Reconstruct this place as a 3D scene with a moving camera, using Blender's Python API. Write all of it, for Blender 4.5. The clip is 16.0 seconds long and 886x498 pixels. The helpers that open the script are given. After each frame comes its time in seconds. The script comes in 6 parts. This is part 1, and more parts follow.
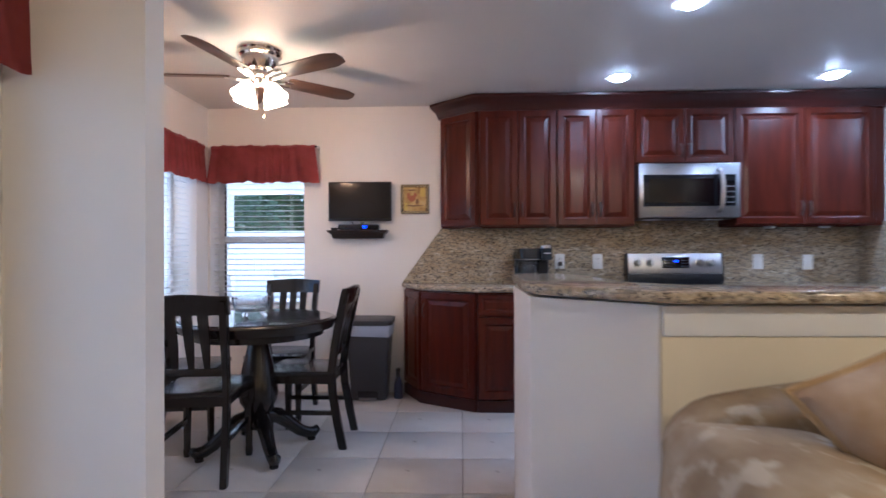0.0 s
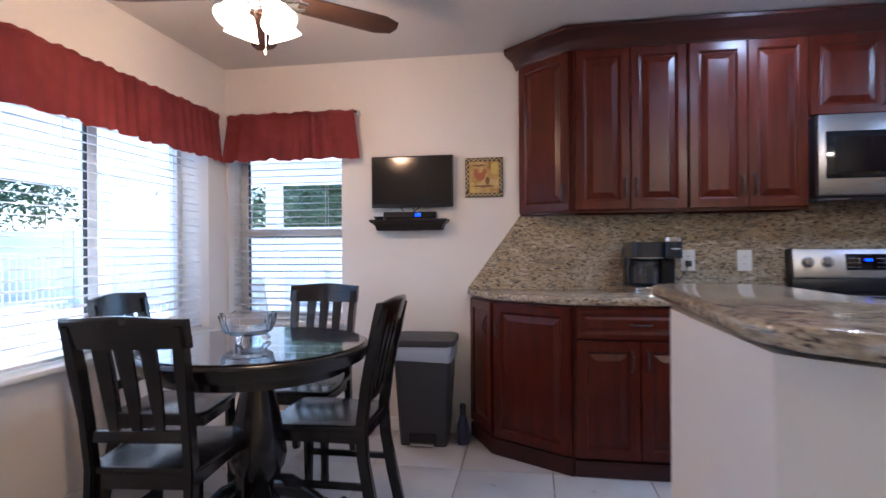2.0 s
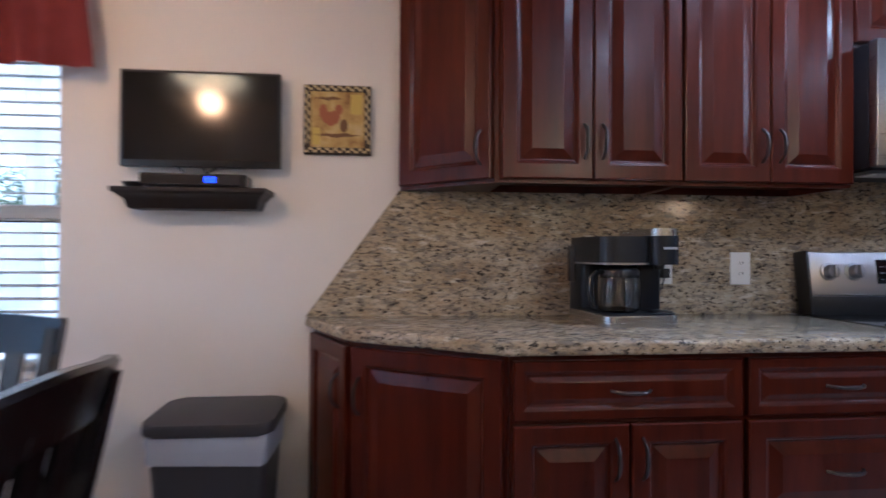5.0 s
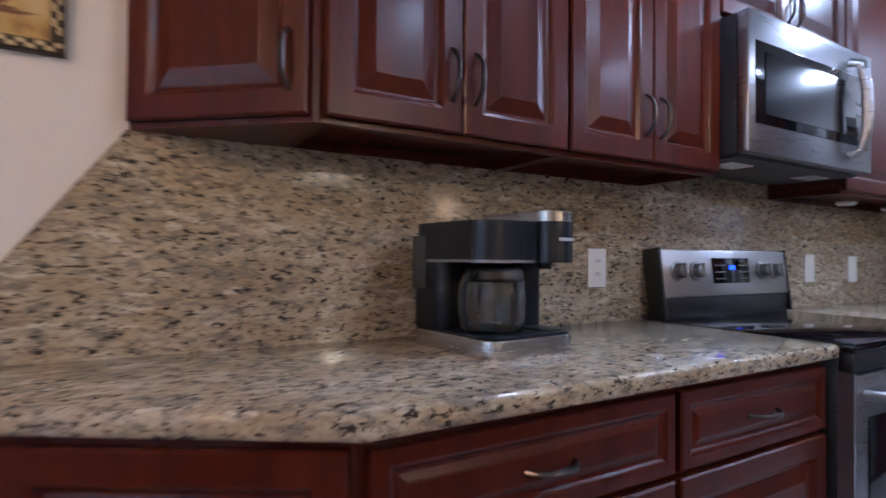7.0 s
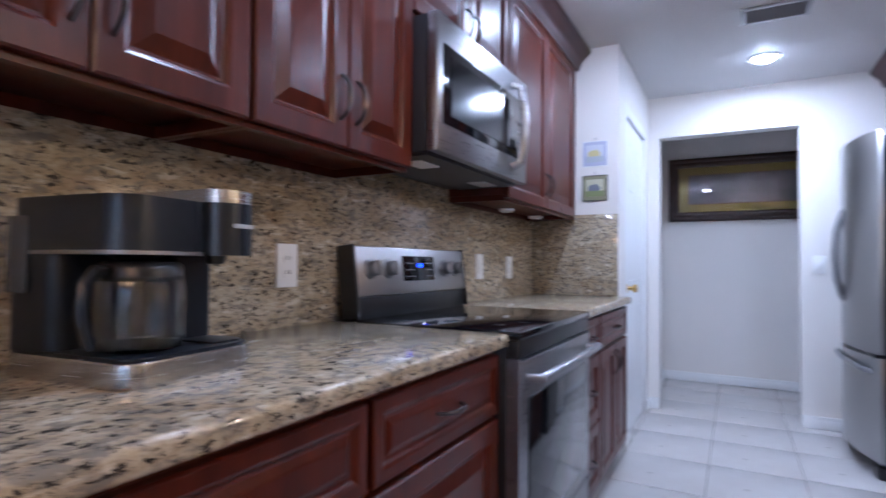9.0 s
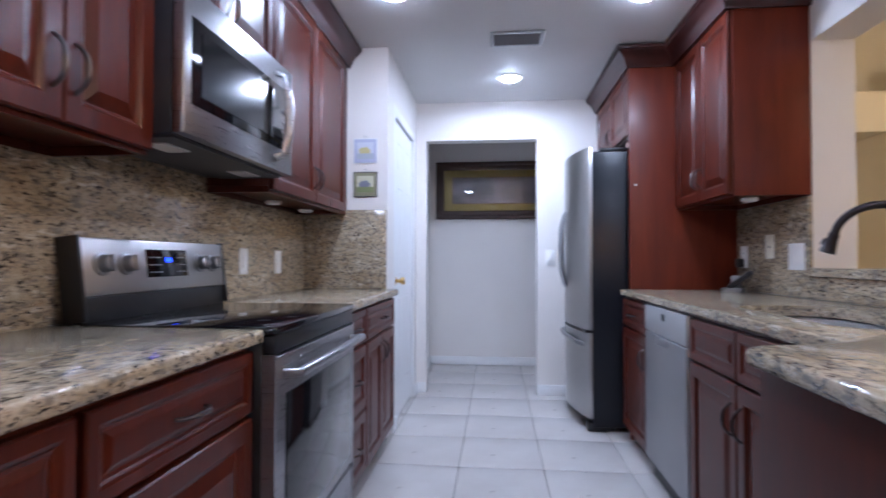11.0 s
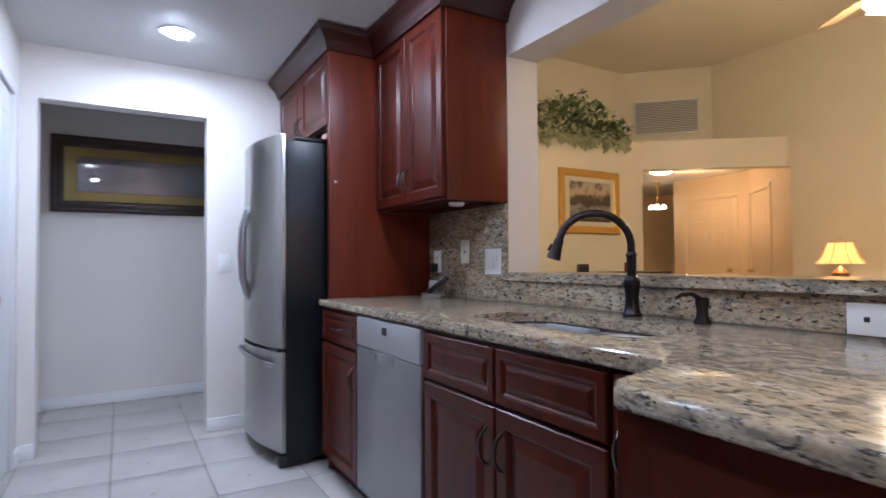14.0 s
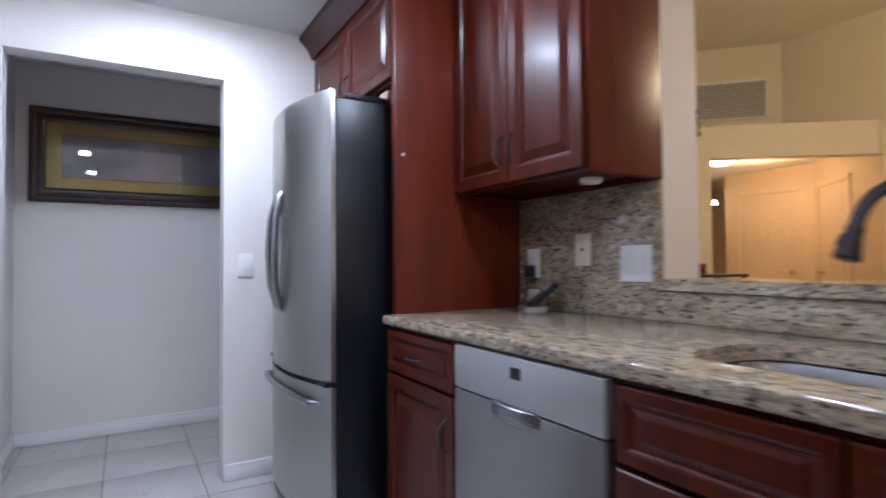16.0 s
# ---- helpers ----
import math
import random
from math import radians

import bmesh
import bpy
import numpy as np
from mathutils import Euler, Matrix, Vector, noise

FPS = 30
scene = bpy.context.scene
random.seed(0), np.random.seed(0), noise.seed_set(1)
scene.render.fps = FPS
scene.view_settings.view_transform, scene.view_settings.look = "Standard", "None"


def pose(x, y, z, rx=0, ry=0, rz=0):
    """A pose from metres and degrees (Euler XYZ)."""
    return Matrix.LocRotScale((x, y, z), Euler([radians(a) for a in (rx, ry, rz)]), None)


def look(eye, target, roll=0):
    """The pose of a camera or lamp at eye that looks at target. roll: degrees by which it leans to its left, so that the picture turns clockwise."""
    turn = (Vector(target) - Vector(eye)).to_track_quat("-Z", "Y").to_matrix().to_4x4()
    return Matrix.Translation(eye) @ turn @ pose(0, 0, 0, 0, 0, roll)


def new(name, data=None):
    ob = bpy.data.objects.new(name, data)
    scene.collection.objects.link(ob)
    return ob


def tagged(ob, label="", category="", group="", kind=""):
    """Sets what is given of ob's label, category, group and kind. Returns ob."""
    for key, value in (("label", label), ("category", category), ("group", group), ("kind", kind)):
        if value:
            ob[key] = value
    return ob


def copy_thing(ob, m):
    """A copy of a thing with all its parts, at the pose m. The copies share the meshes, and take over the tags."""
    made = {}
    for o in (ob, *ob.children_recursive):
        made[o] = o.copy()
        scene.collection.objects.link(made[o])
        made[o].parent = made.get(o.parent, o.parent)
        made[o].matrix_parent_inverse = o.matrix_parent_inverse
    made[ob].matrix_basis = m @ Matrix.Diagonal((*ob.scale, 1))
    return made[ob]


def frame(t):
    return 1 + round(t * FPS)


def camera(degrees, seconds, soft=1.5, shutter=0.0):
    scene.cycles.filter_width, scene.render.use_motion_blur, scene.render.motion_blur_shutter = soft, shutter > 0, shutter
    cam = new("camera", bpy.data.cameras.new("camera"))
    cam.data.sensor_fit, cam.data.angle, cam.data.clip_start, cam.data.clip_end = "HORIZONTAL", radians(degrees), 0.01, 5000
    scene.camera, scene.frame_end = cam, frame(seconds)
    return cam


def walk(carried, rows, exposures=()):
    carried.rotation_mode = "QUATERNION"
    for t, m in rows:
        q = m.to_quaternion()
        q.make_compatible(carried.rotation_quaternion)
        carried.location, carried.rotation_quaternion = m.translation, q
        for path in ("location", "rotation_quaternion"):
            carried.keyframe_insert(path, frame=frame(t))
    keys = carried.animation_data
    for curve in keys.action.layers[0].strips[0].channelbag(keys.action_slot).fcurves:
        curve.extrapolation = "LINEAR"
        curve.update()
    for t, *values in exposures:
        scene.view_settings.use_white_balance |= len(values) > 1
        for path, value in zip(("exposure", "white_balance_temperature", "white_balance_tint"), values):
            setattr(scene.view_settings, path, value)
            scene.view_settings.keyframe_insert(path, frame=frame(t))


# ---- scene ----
# camera and walk
cam = camera(78.8, 16.0, shutter=0.8)
PATH = [
    (0, (0.176, -0.012, 1.175), (0.11, 1.987, 1.184), -0.2),
    (0.5, (0.198, 0.285, 1.185), (0.016, 2.277, 1.184), -0.4),
    (1, (0.159, 0.572, 1.191), (-0.055, 2.56, 1.188), -0.4),
    (1.5, (0.109, 0.859, 1.168), (-0.136, 2.844, 1.176), -0.4),
    (2, (0.07, 1.106, 1.169), (-0.246, 3.081, 1.167), -0.4),
    (2.5, (0.015, 1.354, 1.179), (-0.321, 3.326, 1.182), -0.3),
    (3, (-0.003, 1.595, 1.179), (-0.305, 3.572, 1.182), -0.3),
    (3.5, (0.006, 1.859, 1.168), (-0.263, 3.84, 1.18), -0.2),
    (6, (-0.025, 2.904, 1.121), (0.615, 4.798, 1.15), 0.5),
    (6.5, (-0.02, 3.073, 1.112), (0.82, 4.887, 1.151), 0.5),
    (7, (0.016, 3.246, 1.118), (1.028, 4.97, 1.148), 0.5),
    (7.5, (0.08, 3.339, 1.109), (1.294, 4.928, 1.148), 0.5),
    (8, (0.123, 3.398, 1.117), (1.589, 4.758, 1.148), 0.4),
    (8.5, (0.169, 3.408, 1.098), (1.81, 4.55, 1.151), 0.5),
    (9, (0.179, 3.366, 1.098), (1.937, 4.319, 1.151), 0.5),
    (9.5, (0.175, 3.318, 1.102), (2.027, 4.073, 1.144), 0.5),
    (12, (0.244, 3.303, 1.063), (2.221, 3.005, 1.11), -0.2),
    (12.5, (0.349, 3.35, 1.05), (2.263, 2.772, 1.097), -0.2),
    (13, (0.475, 3.395, 1.087), (2.344, 2.684, 1.135), -0.3),
    (13.5, (0.609, 3.432, 1.115), (2.423, 2.592, 1.163), -0.3),
    (14, (0.75, 3.46, 1.108), (2.467, 2.434, 1.156), -0.4),
    (14.5, (0.929, 3.463, 1.125), (2.604, 2.37, 1.174), -0.4),
    (15, (1.139, 3.459, 1.133), (2.803, 2.351, 1.179), -0.4),
    (15.5, (1.378, 3.458, 1.142), (3.044, 2.353, 1.186), -0.3),
    (16, (1.642, 3.415, 1.115), (3.362, 2.397, 1.166), -0.4),
]
walk(cam, [(t, look(eye, target, roll)) for t, eye, target, roll in PATH], exposures=[(0, 1.5, 4720, 10), (2, 1.46, 4760, 10), (3.5, 1.22, 4820, 10), (6, 1.22, 4900, 10), (7.2, 1.44, 4950, 12), (9.5, 1.57, 5100, 13), (12.5, 1.50, 5350, 12), (14.5, 1.41, 5480, 10.5), (16, 1.40, 5550, 10)])

# ---- world, sun, large lights ----
world = bpy.data.worlds.new("sky")
scene.world = world
world.use_nodes = True
wn = world.node_tree.nodes
sky = wn.new("ShaderNodeTexSky")
sky.sky_type = "NISHITA"
sky.sun_disc = False
sky.sun_elevation, sky.sun_rotation = radians(52), radians(-60)
world.node_tree.links.new(sky.outputs[0], wn["Background"].inputs[0])
wn["Background"].inputs[1].default_value = 0.15

sun = new("sun", bpy.data.lights.new("sun", "SUN"))
sun.data.energy, sun.data.angle, sun.data.color = 5.0, radians(0.6), (1.0, 0.95, 0.88)
sun.matrix_world = look((-8, 14, 18), (0, 4, 0))

COOL, WARM = (0.86, 0.90, 1.0), (1.0, 0.72, 0.42)


def disk_light(x, y, z, watts, size, colour, name="downlight_glow"):
    lamp = new(name, bpy.data.lights.new(name, "AREA"))
    lamp.data.shape, lamp.data.size, lamp.data.energy, lamp.data.color = "DISK", size, watts, colour
    lamp.location = (x, y, z)
    return lamp


def bulb(x, y, z, watts, colour, radius=0.05, name="bulb_glow"):
    lamp = new(name, bpy.data.lights.new(name, "POINT"))
    lamp.data.energy, lamp.data.color, lamp.data.shadow_soft_size = watts, colour, radius
    lamp.location = (x, y, z)
    return lamp


CEIL = 2.395
CANS = [(1.31, 2.66), (1.29, 3.80), (2.88, 2.58), (2.76, 3.80), (4.05, 3.2)]
for (cx, cy), watts in zip(CANS, (1.9, 1.7, 2.1, 2.5, 6.4)):
    disk_light(cx, cy, CEIL - 0.037, watts, 0.13, COOL)
bulb(-1.03, 3.2, 1.98, 8.5, (1.0, 0.50, 0.22), 0.06)
bulb(2.12, -0.6, 2.35, 37, WARM, 0.08)
bulb(3.40, -2.85, 1.12, 2, WARM, 0.05)
bulb(5.6, -3.7, 2.1, 10, (1.0, 0.62, 0.32), 0.08)
bulb(7.2, 1.0, 2.1, 5, WARM, 0.08)

# ---- materials ----


def mat(name, colour, rough=0.5, metal=0.0, coat=0.0, emit=0.0, spec=0.5):
    m = bpy.data.materials.new(name)
    m.use_nodes = True
    b = m.node_tree.nodes["Principled BSDF"]
    b.inputs["Base Color"].default_value = (*colour, 1)
    b.inputs["Roughness"].default_value = rough
    b.inputs["Metallic"].default_value = metal
    b.inputs["Coat Weight"].default_value = coat
    b.inputs["Coat Roughness"].default_value = 0.12
    b.inputs["Specular IOR Level"].default_value = spec
    if emit:
        b.inputs["Emission Color"].default_value = (*colour, 1)
        b.inputs["Emission Strength"].default_value = emit
    return m


def nodes_of(m):
    t = m.node_tree
    return t, t.nodes["Principled BSDF"]


def coords(t, scale=(1, 1, 1), kind="Object", turn=(0, 0, 0)):
    tc, mp = t.nodes.new("ShaderNodeTexCoord"), t.nodes.new("ShaderNodeMapping")
    mp.inputs["Scale"].default_value = scale
    mp.inputs["Rotation"].default_value = turn
    t.links.new(tc.outputs[kind], mp.inputs[0])
    return mp.outputs[0]


def noise_tex(t, vec, scale, detail=4.0, rough=0.55):
    n = t.nodes.new("ShaderNodeTexNoise")
    n.inputs["Scale"].default_value, n.inputs["Detail"].default_value, n.inputs["Roughness"].default_value = scale, detail, rough
    t.links.new(vec, n.inputs["Vector"])
    return n.outputs["Fac"]


def ramp(t, fac, stops):
    r = t.nodes.new("ShaderNodeValToRGB")
    while len(r.color_ramp.elements) < len(stops):
        r.color_ramp.elements.new(0.5)
    for e, (p, c) in zip(r.color_ramp.elements, stops):
        e.position, e.color = p, (*c, 1) if len(c) == 3 else c
    t.links.new(fac, r.inputs[0])
    return r.outputs[0]


def blend(t, fac, a, b, mode="MIX"):
    m = t.nodes.new("ShaderNodeMix")
    m.data_type, m.blend_type = "RGBA", mode
    for sock, v in ((m.inputs["Factor"], fac), (m.inputs["A"], a), (m.inputs["B"], b)):
        if isinstance(v, (int, float)):
            sock.default_value = v
        elif isinstance(v, tuple):
            sock.default_value = (*v, 1)
        else:
            t.links.new(v, sock)
    return m.outputs["Result"]


def bump(t, b, height, strength, distance):
    n = t.nodes.new("ShaderNodeBump")
    n.inputs["Strength"].default_value, n.inputs["Distance"].default_value = strength, distance
    t.links.new(height, n.inputs["Height"])
    t.links.new(n.outputs[0], b.inputs["Normal"])


def rough_from(t, b, fac, lo, hi):
    m = t.nodes.new("ShaderNodeMapRange")
    m.inputs["To Min"].default_value, m.inputs["To Max"].default_value = lo, hi
    t.links.new(fac, m.inputs["Value"])
    t.links.new(m.outputs[0], b.inputs["Roughness"])


def plaster(name, colour, grain=140, strength=0.12):
    m = mat(name, colour, 0.6)
    t, b = nodes_of(m)
    v = coords(t)
    big = noise_tex(t, v, 1.3, 3)
    c = ramp(t, big, [(0.3, tuple(x * 0.955 for x in colour)), (0.7, tuple(min(1, x * 1.02) for x in colour))])
    t.links.new(c, b.inputs["Base Color"])
    bump(t, b, noise_tex(t, v, grain, 2), strength, 0.004)
    return m


PAINT = plaster("white wall paint", (0.76, 0.725, 0.69))
PAINT_LIVING = plaster("cream wall paint", (0.76, 0.69, 0.54))
CEILING = plaster("textured ceiling paint", (0.62, 0.61, 0.60), 70, 0.35)
CEILING_LIVING = plaster("cream ceiling paint", (0.76, 0.69, 0.55), 70, 0.3)
TRIM = mat("white gloss trim", (0.78, 0.78, 0.78), 0.35)


def wood(name, dark, light, rough=0.3, coat=0.35, along="z", scale=1.0, spec=0.38):
    m = mat(name, light, rough, 0, coat, 0, spec)
    t, b = nodes_of(m)
    sc = {"z": (9, 9, 0.9), "x": (0.9, 9, 9), "y": (9, 0.9, 9)}[along]
    v = coords(t, tuple(s * scale for s in sc))
    info = t.nodes.new("ShaderNodeObjectInfo")
    add = t.nodes.new("ShaderNodeVectorMath")
    comb = t.nodes.new("ShaderNodeCombineXYZ")
    mul = t.nodes.new("ShaderNodeMath")
    mul.operation, mul.inputs[1].default_value = "MULTIPLY", 37.0
    t.links.new(info.outputs["Random"], mul.inputs[0])
    for i in range(3):
        t.links.new(mul.outputs[0], comb.inputs[i])
    t.links.new(v, add.inputs[0])
    t.links.new(comb.outputs[0], add.inputs[1])
    g = noise_tex(t, add.outputs[0], 2.2, 6, 0.65)
    c = ramp(t, g, [(0.28, dark), (0.5, tuple((x + y) / 2 for x, y in zip(dark, light))), (0.74, light)])
    t.links.new(c, b.inputs["Base Color"])
    rough_from(t, b, g, rough - 0.05, rough + 0.1)
    bump(t, b, noise_tex(t, add.outputs[0], 12, 3), 0.05, 0.001)
    return m


CHERRY = wood("cherry stained wood", (0.040, 0.0052, 0.0022), (0.096, 0.0142, 0.0046), 0.28, 0.03, spec=0.27)
# Lighter, oranger copy of CHERRY: warm living room light put into the colour.
CHERRY_LIT = wood("warm-lit cherry tint", (0.088, 0.0125, 0.0055), (0.155, 0.0245, 0.0080), 0.34, 0.02, spec=0.27)
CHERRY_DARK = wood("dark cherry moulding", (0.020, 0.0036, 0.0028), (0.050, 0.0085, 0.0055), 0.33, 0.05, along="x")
ESPRESSO = wood("black lacquered wood", (0.0035, 0.003, 0.0035), (0.008, 0.007, 0.007), 0.22, 0.35)
SHELFWOOD = wood("dark brown shelf wood", (0.010, 0.007, 0.006), (0.024, 0.015, 0.012), 0.4, 0.1, "x")
FANWOOD = wood("walnut fan blade", (0.03, 0.015, 0.009), (0.085, 0.04, 0.022), 0.4, 0.1, "x")


def granite(name):
    """Beige stone with dark flecks drawn out along the slab."""
    m = mat(name, (0.5, 0.42, 0.32), 0.12)
    t, b = nodes_of(m)
    flow = (0.12, 0.10, 0.16)
    v = coords(t, (0.65, 0.9, 1.35), "Object", flow)
    cloud = ramp(t, noise_tex(t, v, 9, 5, 0.65), [(0.3, (0.36, 0.275, 0.18)), (0.5, (0.48, 0.405, 0.295)), (0.72, (0.58, 0.52, 0.425))])
    fine = ramp(t, noise_tex(t, v, 95, 4, 0.7), [(0.34, (0.50, 0.43, 0.33)), (0.5, (0.88, 0.84, 0.76)), (0.66, (1.0, 0.97, 0.9))])
    c = blend(t, 0.75, cloud, fine, "MULTIPLY")
    grey = ramp(t, noise_tex(t, coords(t, (0.6, 0.85, 1.4), "Object", (0.1, 0.2, 0.1)), 40, 5, 0.68), [(0.49, (0, 0, 0)), (0.60, (0.85, 0.85, 0.85))])
    c = blend(t, grey, c, (0.20, 0.178, 0.148))
    pale = ramp(t, noise_tex(t, coords(t, (0.45, 0.8, 1.4), "Object", (0.2, 0.1, 0.3)), 30, 4, 0.65), [(0.57, (0, 0, 0)), (0.66, (0.8, 0.8, 0.8))])
    c = blend(t, pale, c, (0.64, 0.57, 0.45))
    rust = ramp(t, noise_tex(t, v, 17, 3, 0.6), [(0.65, (0, 0, 0)), (0.74, (0.5, 0.5, 0.5))])
    c = blend(t, rust, c, (0.33, 0.17, 0.07))
    flecks = noise_tex(t, coords(t, (0.58, 0.82, 1.4), "Object", flow), 72, 5, 0.72)
    c = blend(t, ramp(t, flecks, [(0.545, (0, 0, 0)), (0.605, (1, 1, 1))]), c, (0.036, 0.030, 0.026))
    t.links.new(c, b.inputs["Base Color"])
    return m


GRANITE = granite("speckled beige granite")


def tile_material():
    m = mat("glazed cream floor tile", (0.60, 0.56, 0.52), 0.22)
    t, b = nodes_of(m)
    v = coords(t, (1, 1, 1), "Generated")
    info = t.nodes.new("ShaderNodeObjectInfo")
    vg = coords(t)
    cl = noise_tex(t, vg, 5, 5, 0.6)
    c = ramp(t, cl, [(0.3, (0.49, 0.455, 0.43)), (0.55, (0.53, 0.50, 0.475)), (0.75, (0.555, 0.525, 0.50))])
    tone = ramp(t, info.outputs["Random"], [(0.0, (0.97, 0.97, 0.97)), (1.0, (1.0, 1.0, 1.0))])
    t.links.new(blend(t, 1.0, c, tone, "MULTIPLY"), b.inputs["Base Color"])
    rough_from(t, b, noise_tex(t, vg, 6, 3), 0.24, 0.34)
    bump(t, b, noise_tex(t, vg, 30, 3), 0.03, 0.002)
    return m


TILE = tile_material()
GROUT = plaster("grey grout", (0.24, 0.22, 0.20), 260)


def brushed(name, colour, rough=0.3, axis=(1, 1, 60)):
    m = mat(name, colour, rough, 1.0)
    t, b = nodes_of(m)
    g = noise_tex(t, coords(t, axis), 8, 3)
    rough_from(t, b, g, rough - 0.08, rough + 0.12)
    bump(t, b, g, 0.03, 0.0008)
    return m


STEEL = brushed("brushed stainless steel", (0.37, 0.37, 0.385), 0.28)
STEEL_FRIDGE = brushed("grey brushed stainless steel", (0.45, 0.445, 0.44), 0.3, (1, 1, 50))
STEEL_SOFT = brushed("satin steel panel", (0.37, 0.37, 0.38), 0.42, (60, 1, 1))
CHROME = mat("polished nickel", (0.72, 0.66, 0.58), 0.15, 1.0)
BRONZE = mat("oil rubbed bronze", (0.035, 0.030, 0.032), 0.32, 0.85)
PEWTER = mat("dark pewter pull", (0.10, 0.085, 0.085), 0.3, 0.95)
BRASS = mat("polished brass", (0.75, 0.52, 0.20), 0.22, 1.0)
BLACK = mat("black plastic", (0.012, 0.012, 0.014), 0.35)
BLACK_GLASS = mat("black glass", (0.006, 0.006, 0.008), 0.05, 0, 0.3)
SCREEN = mat("dark screen", (0.004, 0.004, 0.005), 0.12)
CHARCOAL = mat("charcoal plastic", (0.035, 0.035, 0.042), 0.45)
NAVY_BLACK = mat("blue black enamel", (0.007, 0.009, 0.014), 0.3, 0, 0, 0, 0.3)
WHITE_PLASTIC = mat("white plastic", (0.80, 0.80, 0.79), 0.3)
ALMOND = mat("almond plastic", (0.74, 0.70, 0.58), 0.35)
BAG = mat("pale blue bin liner", (0.36, 0.40, 0.50), 0.35)
BLUE_LED = mat("blue display digits", (0.03, 0.06, 1.0), 0.4, emit=1.6)
GLOW_COOL = mat("lit lamp lens", (0.86, 0.90, 1.0), 0.4, emit=40.0)
GLOW_WARM = mat("lit frosted glass", (1.0, 0.86, 0.62), 0.4, emit=2.6)
SHADE_LIT = mat("lit amber shade", (1.0, 0.62, 0.22), 0.6, emit=0.24)


def fabric(name, a, b_, weave=420):
    m = mat(name, a, 0.85)
    t, b = nodes_of(m)
    v = coords(t)
    c = ramp(t, noise_tex(t, v, 6, 4), [(0.3, a), (0.7, b_)])
    t.links.new(c, b.inputs["Base Color"])
    bump(t, b, noise_tex(t, v, weave, 2), 0.25, 0.002)
    return m


RED_CLOTH = fabric("brick red cotton", (0.27, 0.046, 0.048), (0.40, 0.080, 0.078))
def suede(name):
    """Nap brushed both ways: tan ground with pale blotches of two sizes."""
    m = fabric(name, (0.24, 0.175, 0.105), (0.36, 0.28, 0.19), 160)
    t, b = nodes_of(m)
    v = coords(t)
    c = ramp(t, noise_tex(t, v, 5, 4, 0.6), [(0.32, (0.23, 0.165, 0.10)), (0.55, (0.33, 0.26, 0.175)), (0.72, (0.42, 0.35, 0.26))])
    pale = ramp(t, noise_tex(t, v, 13, 3, 0.5), [(0.56, (0, 0, 0)), (0.66, (0.8, 0.8, 0.8))])
    t.links.new(blend(t, pale, c, (0.52, 0.47, 0.39)), b.inputs["Base Color"])
    return m


SOFA_CLOTH = suede("mottled beige suede")
THROW = fabric("tan and cream patterned throw", (0.30, 0.18, 0.075), (0.52, 0.42, 0.33), 90)
PIPING = fabric("tan piping cord", (0.36, 0.23, 0.10), (0.50, 0.37, 0.20), 300)
PATIO_CLOTH = fabric("white patio webbing", (0.72, 0.72, 0.70), (0.80, 0.80, 0.78))


def glass(name, tint=(1, 1, 1), rough=0.0):
    m = mat(name, tint, rough)
    t, b = nodes_of(m)
    b.inputs["Transmission Weight"].default_value = 1.0
    b.inputs["IOR"].default_value = 1.45
    return m


GLASS = glass("clear glass")
CRYSTAL = glass("cut crystal", (0.97, 0.98, 1.0), 0.10)
SLAT = mat("white blind slat", (0.78, 0.78, 0.78), 0.45)
LEAF = fabric("green leaf", (0.06, 0.10, 0.045), (0.12, 0.17, 0.08))
SILK_LEAF = fabric("silk leaf green", (0.06, 0.09, 0.035), (0.20, 0.24, 0.11))
SILK_PALE = fabric("silk petal cream", (0.34, 0.36, 0.18), (0.54, 0.54, 0.34))
BARK = fabric("bark", (0.06, 0.045, 0.03), (0.13, 0.10, 0.07), 40)
GRASS = fabric("lawn grass", (0.07, 0.11, 0.03), (0.16, 0.21, 0.07), 60)
CONCRETE = plaster("pale concrete", (0.52, 0.50, 0.47), 60)
STUCCO = plaster("white stucco", (0.82, 0.82, 0.80), 90)
GOLD = mat("gilded wood", (0.62, 0.36, 0.07), 0.35, 0.6)
MAHOGANY = wood("mahogany frame", (0.022, 0.010, 0.008), (0.05, 0.022, 0.016), 0.35, 0.2, "y")
OLIVE_MAT = mat("olive gold mat board", (0.30, 0.24, 0.06), 0.7)
CREAM_MAT = mat("cream mat board", (0.62, 0.55, 0.40), 0.7)


def painting(name, stops, scale, seed):
    m = mat(name, (0.3, 0.3, 0.3), 0.35)
    t, b = nodes_of(m)
    v = coords(t, (1, 1, 1), "Object", (seed, seed * 0.7, seed * 0.3))
    c = ramp(t, noise_tex(t, v, scale, 5, 0.6), stops)
    t.links.new(c, b.inputs["Base Color"])
    return m


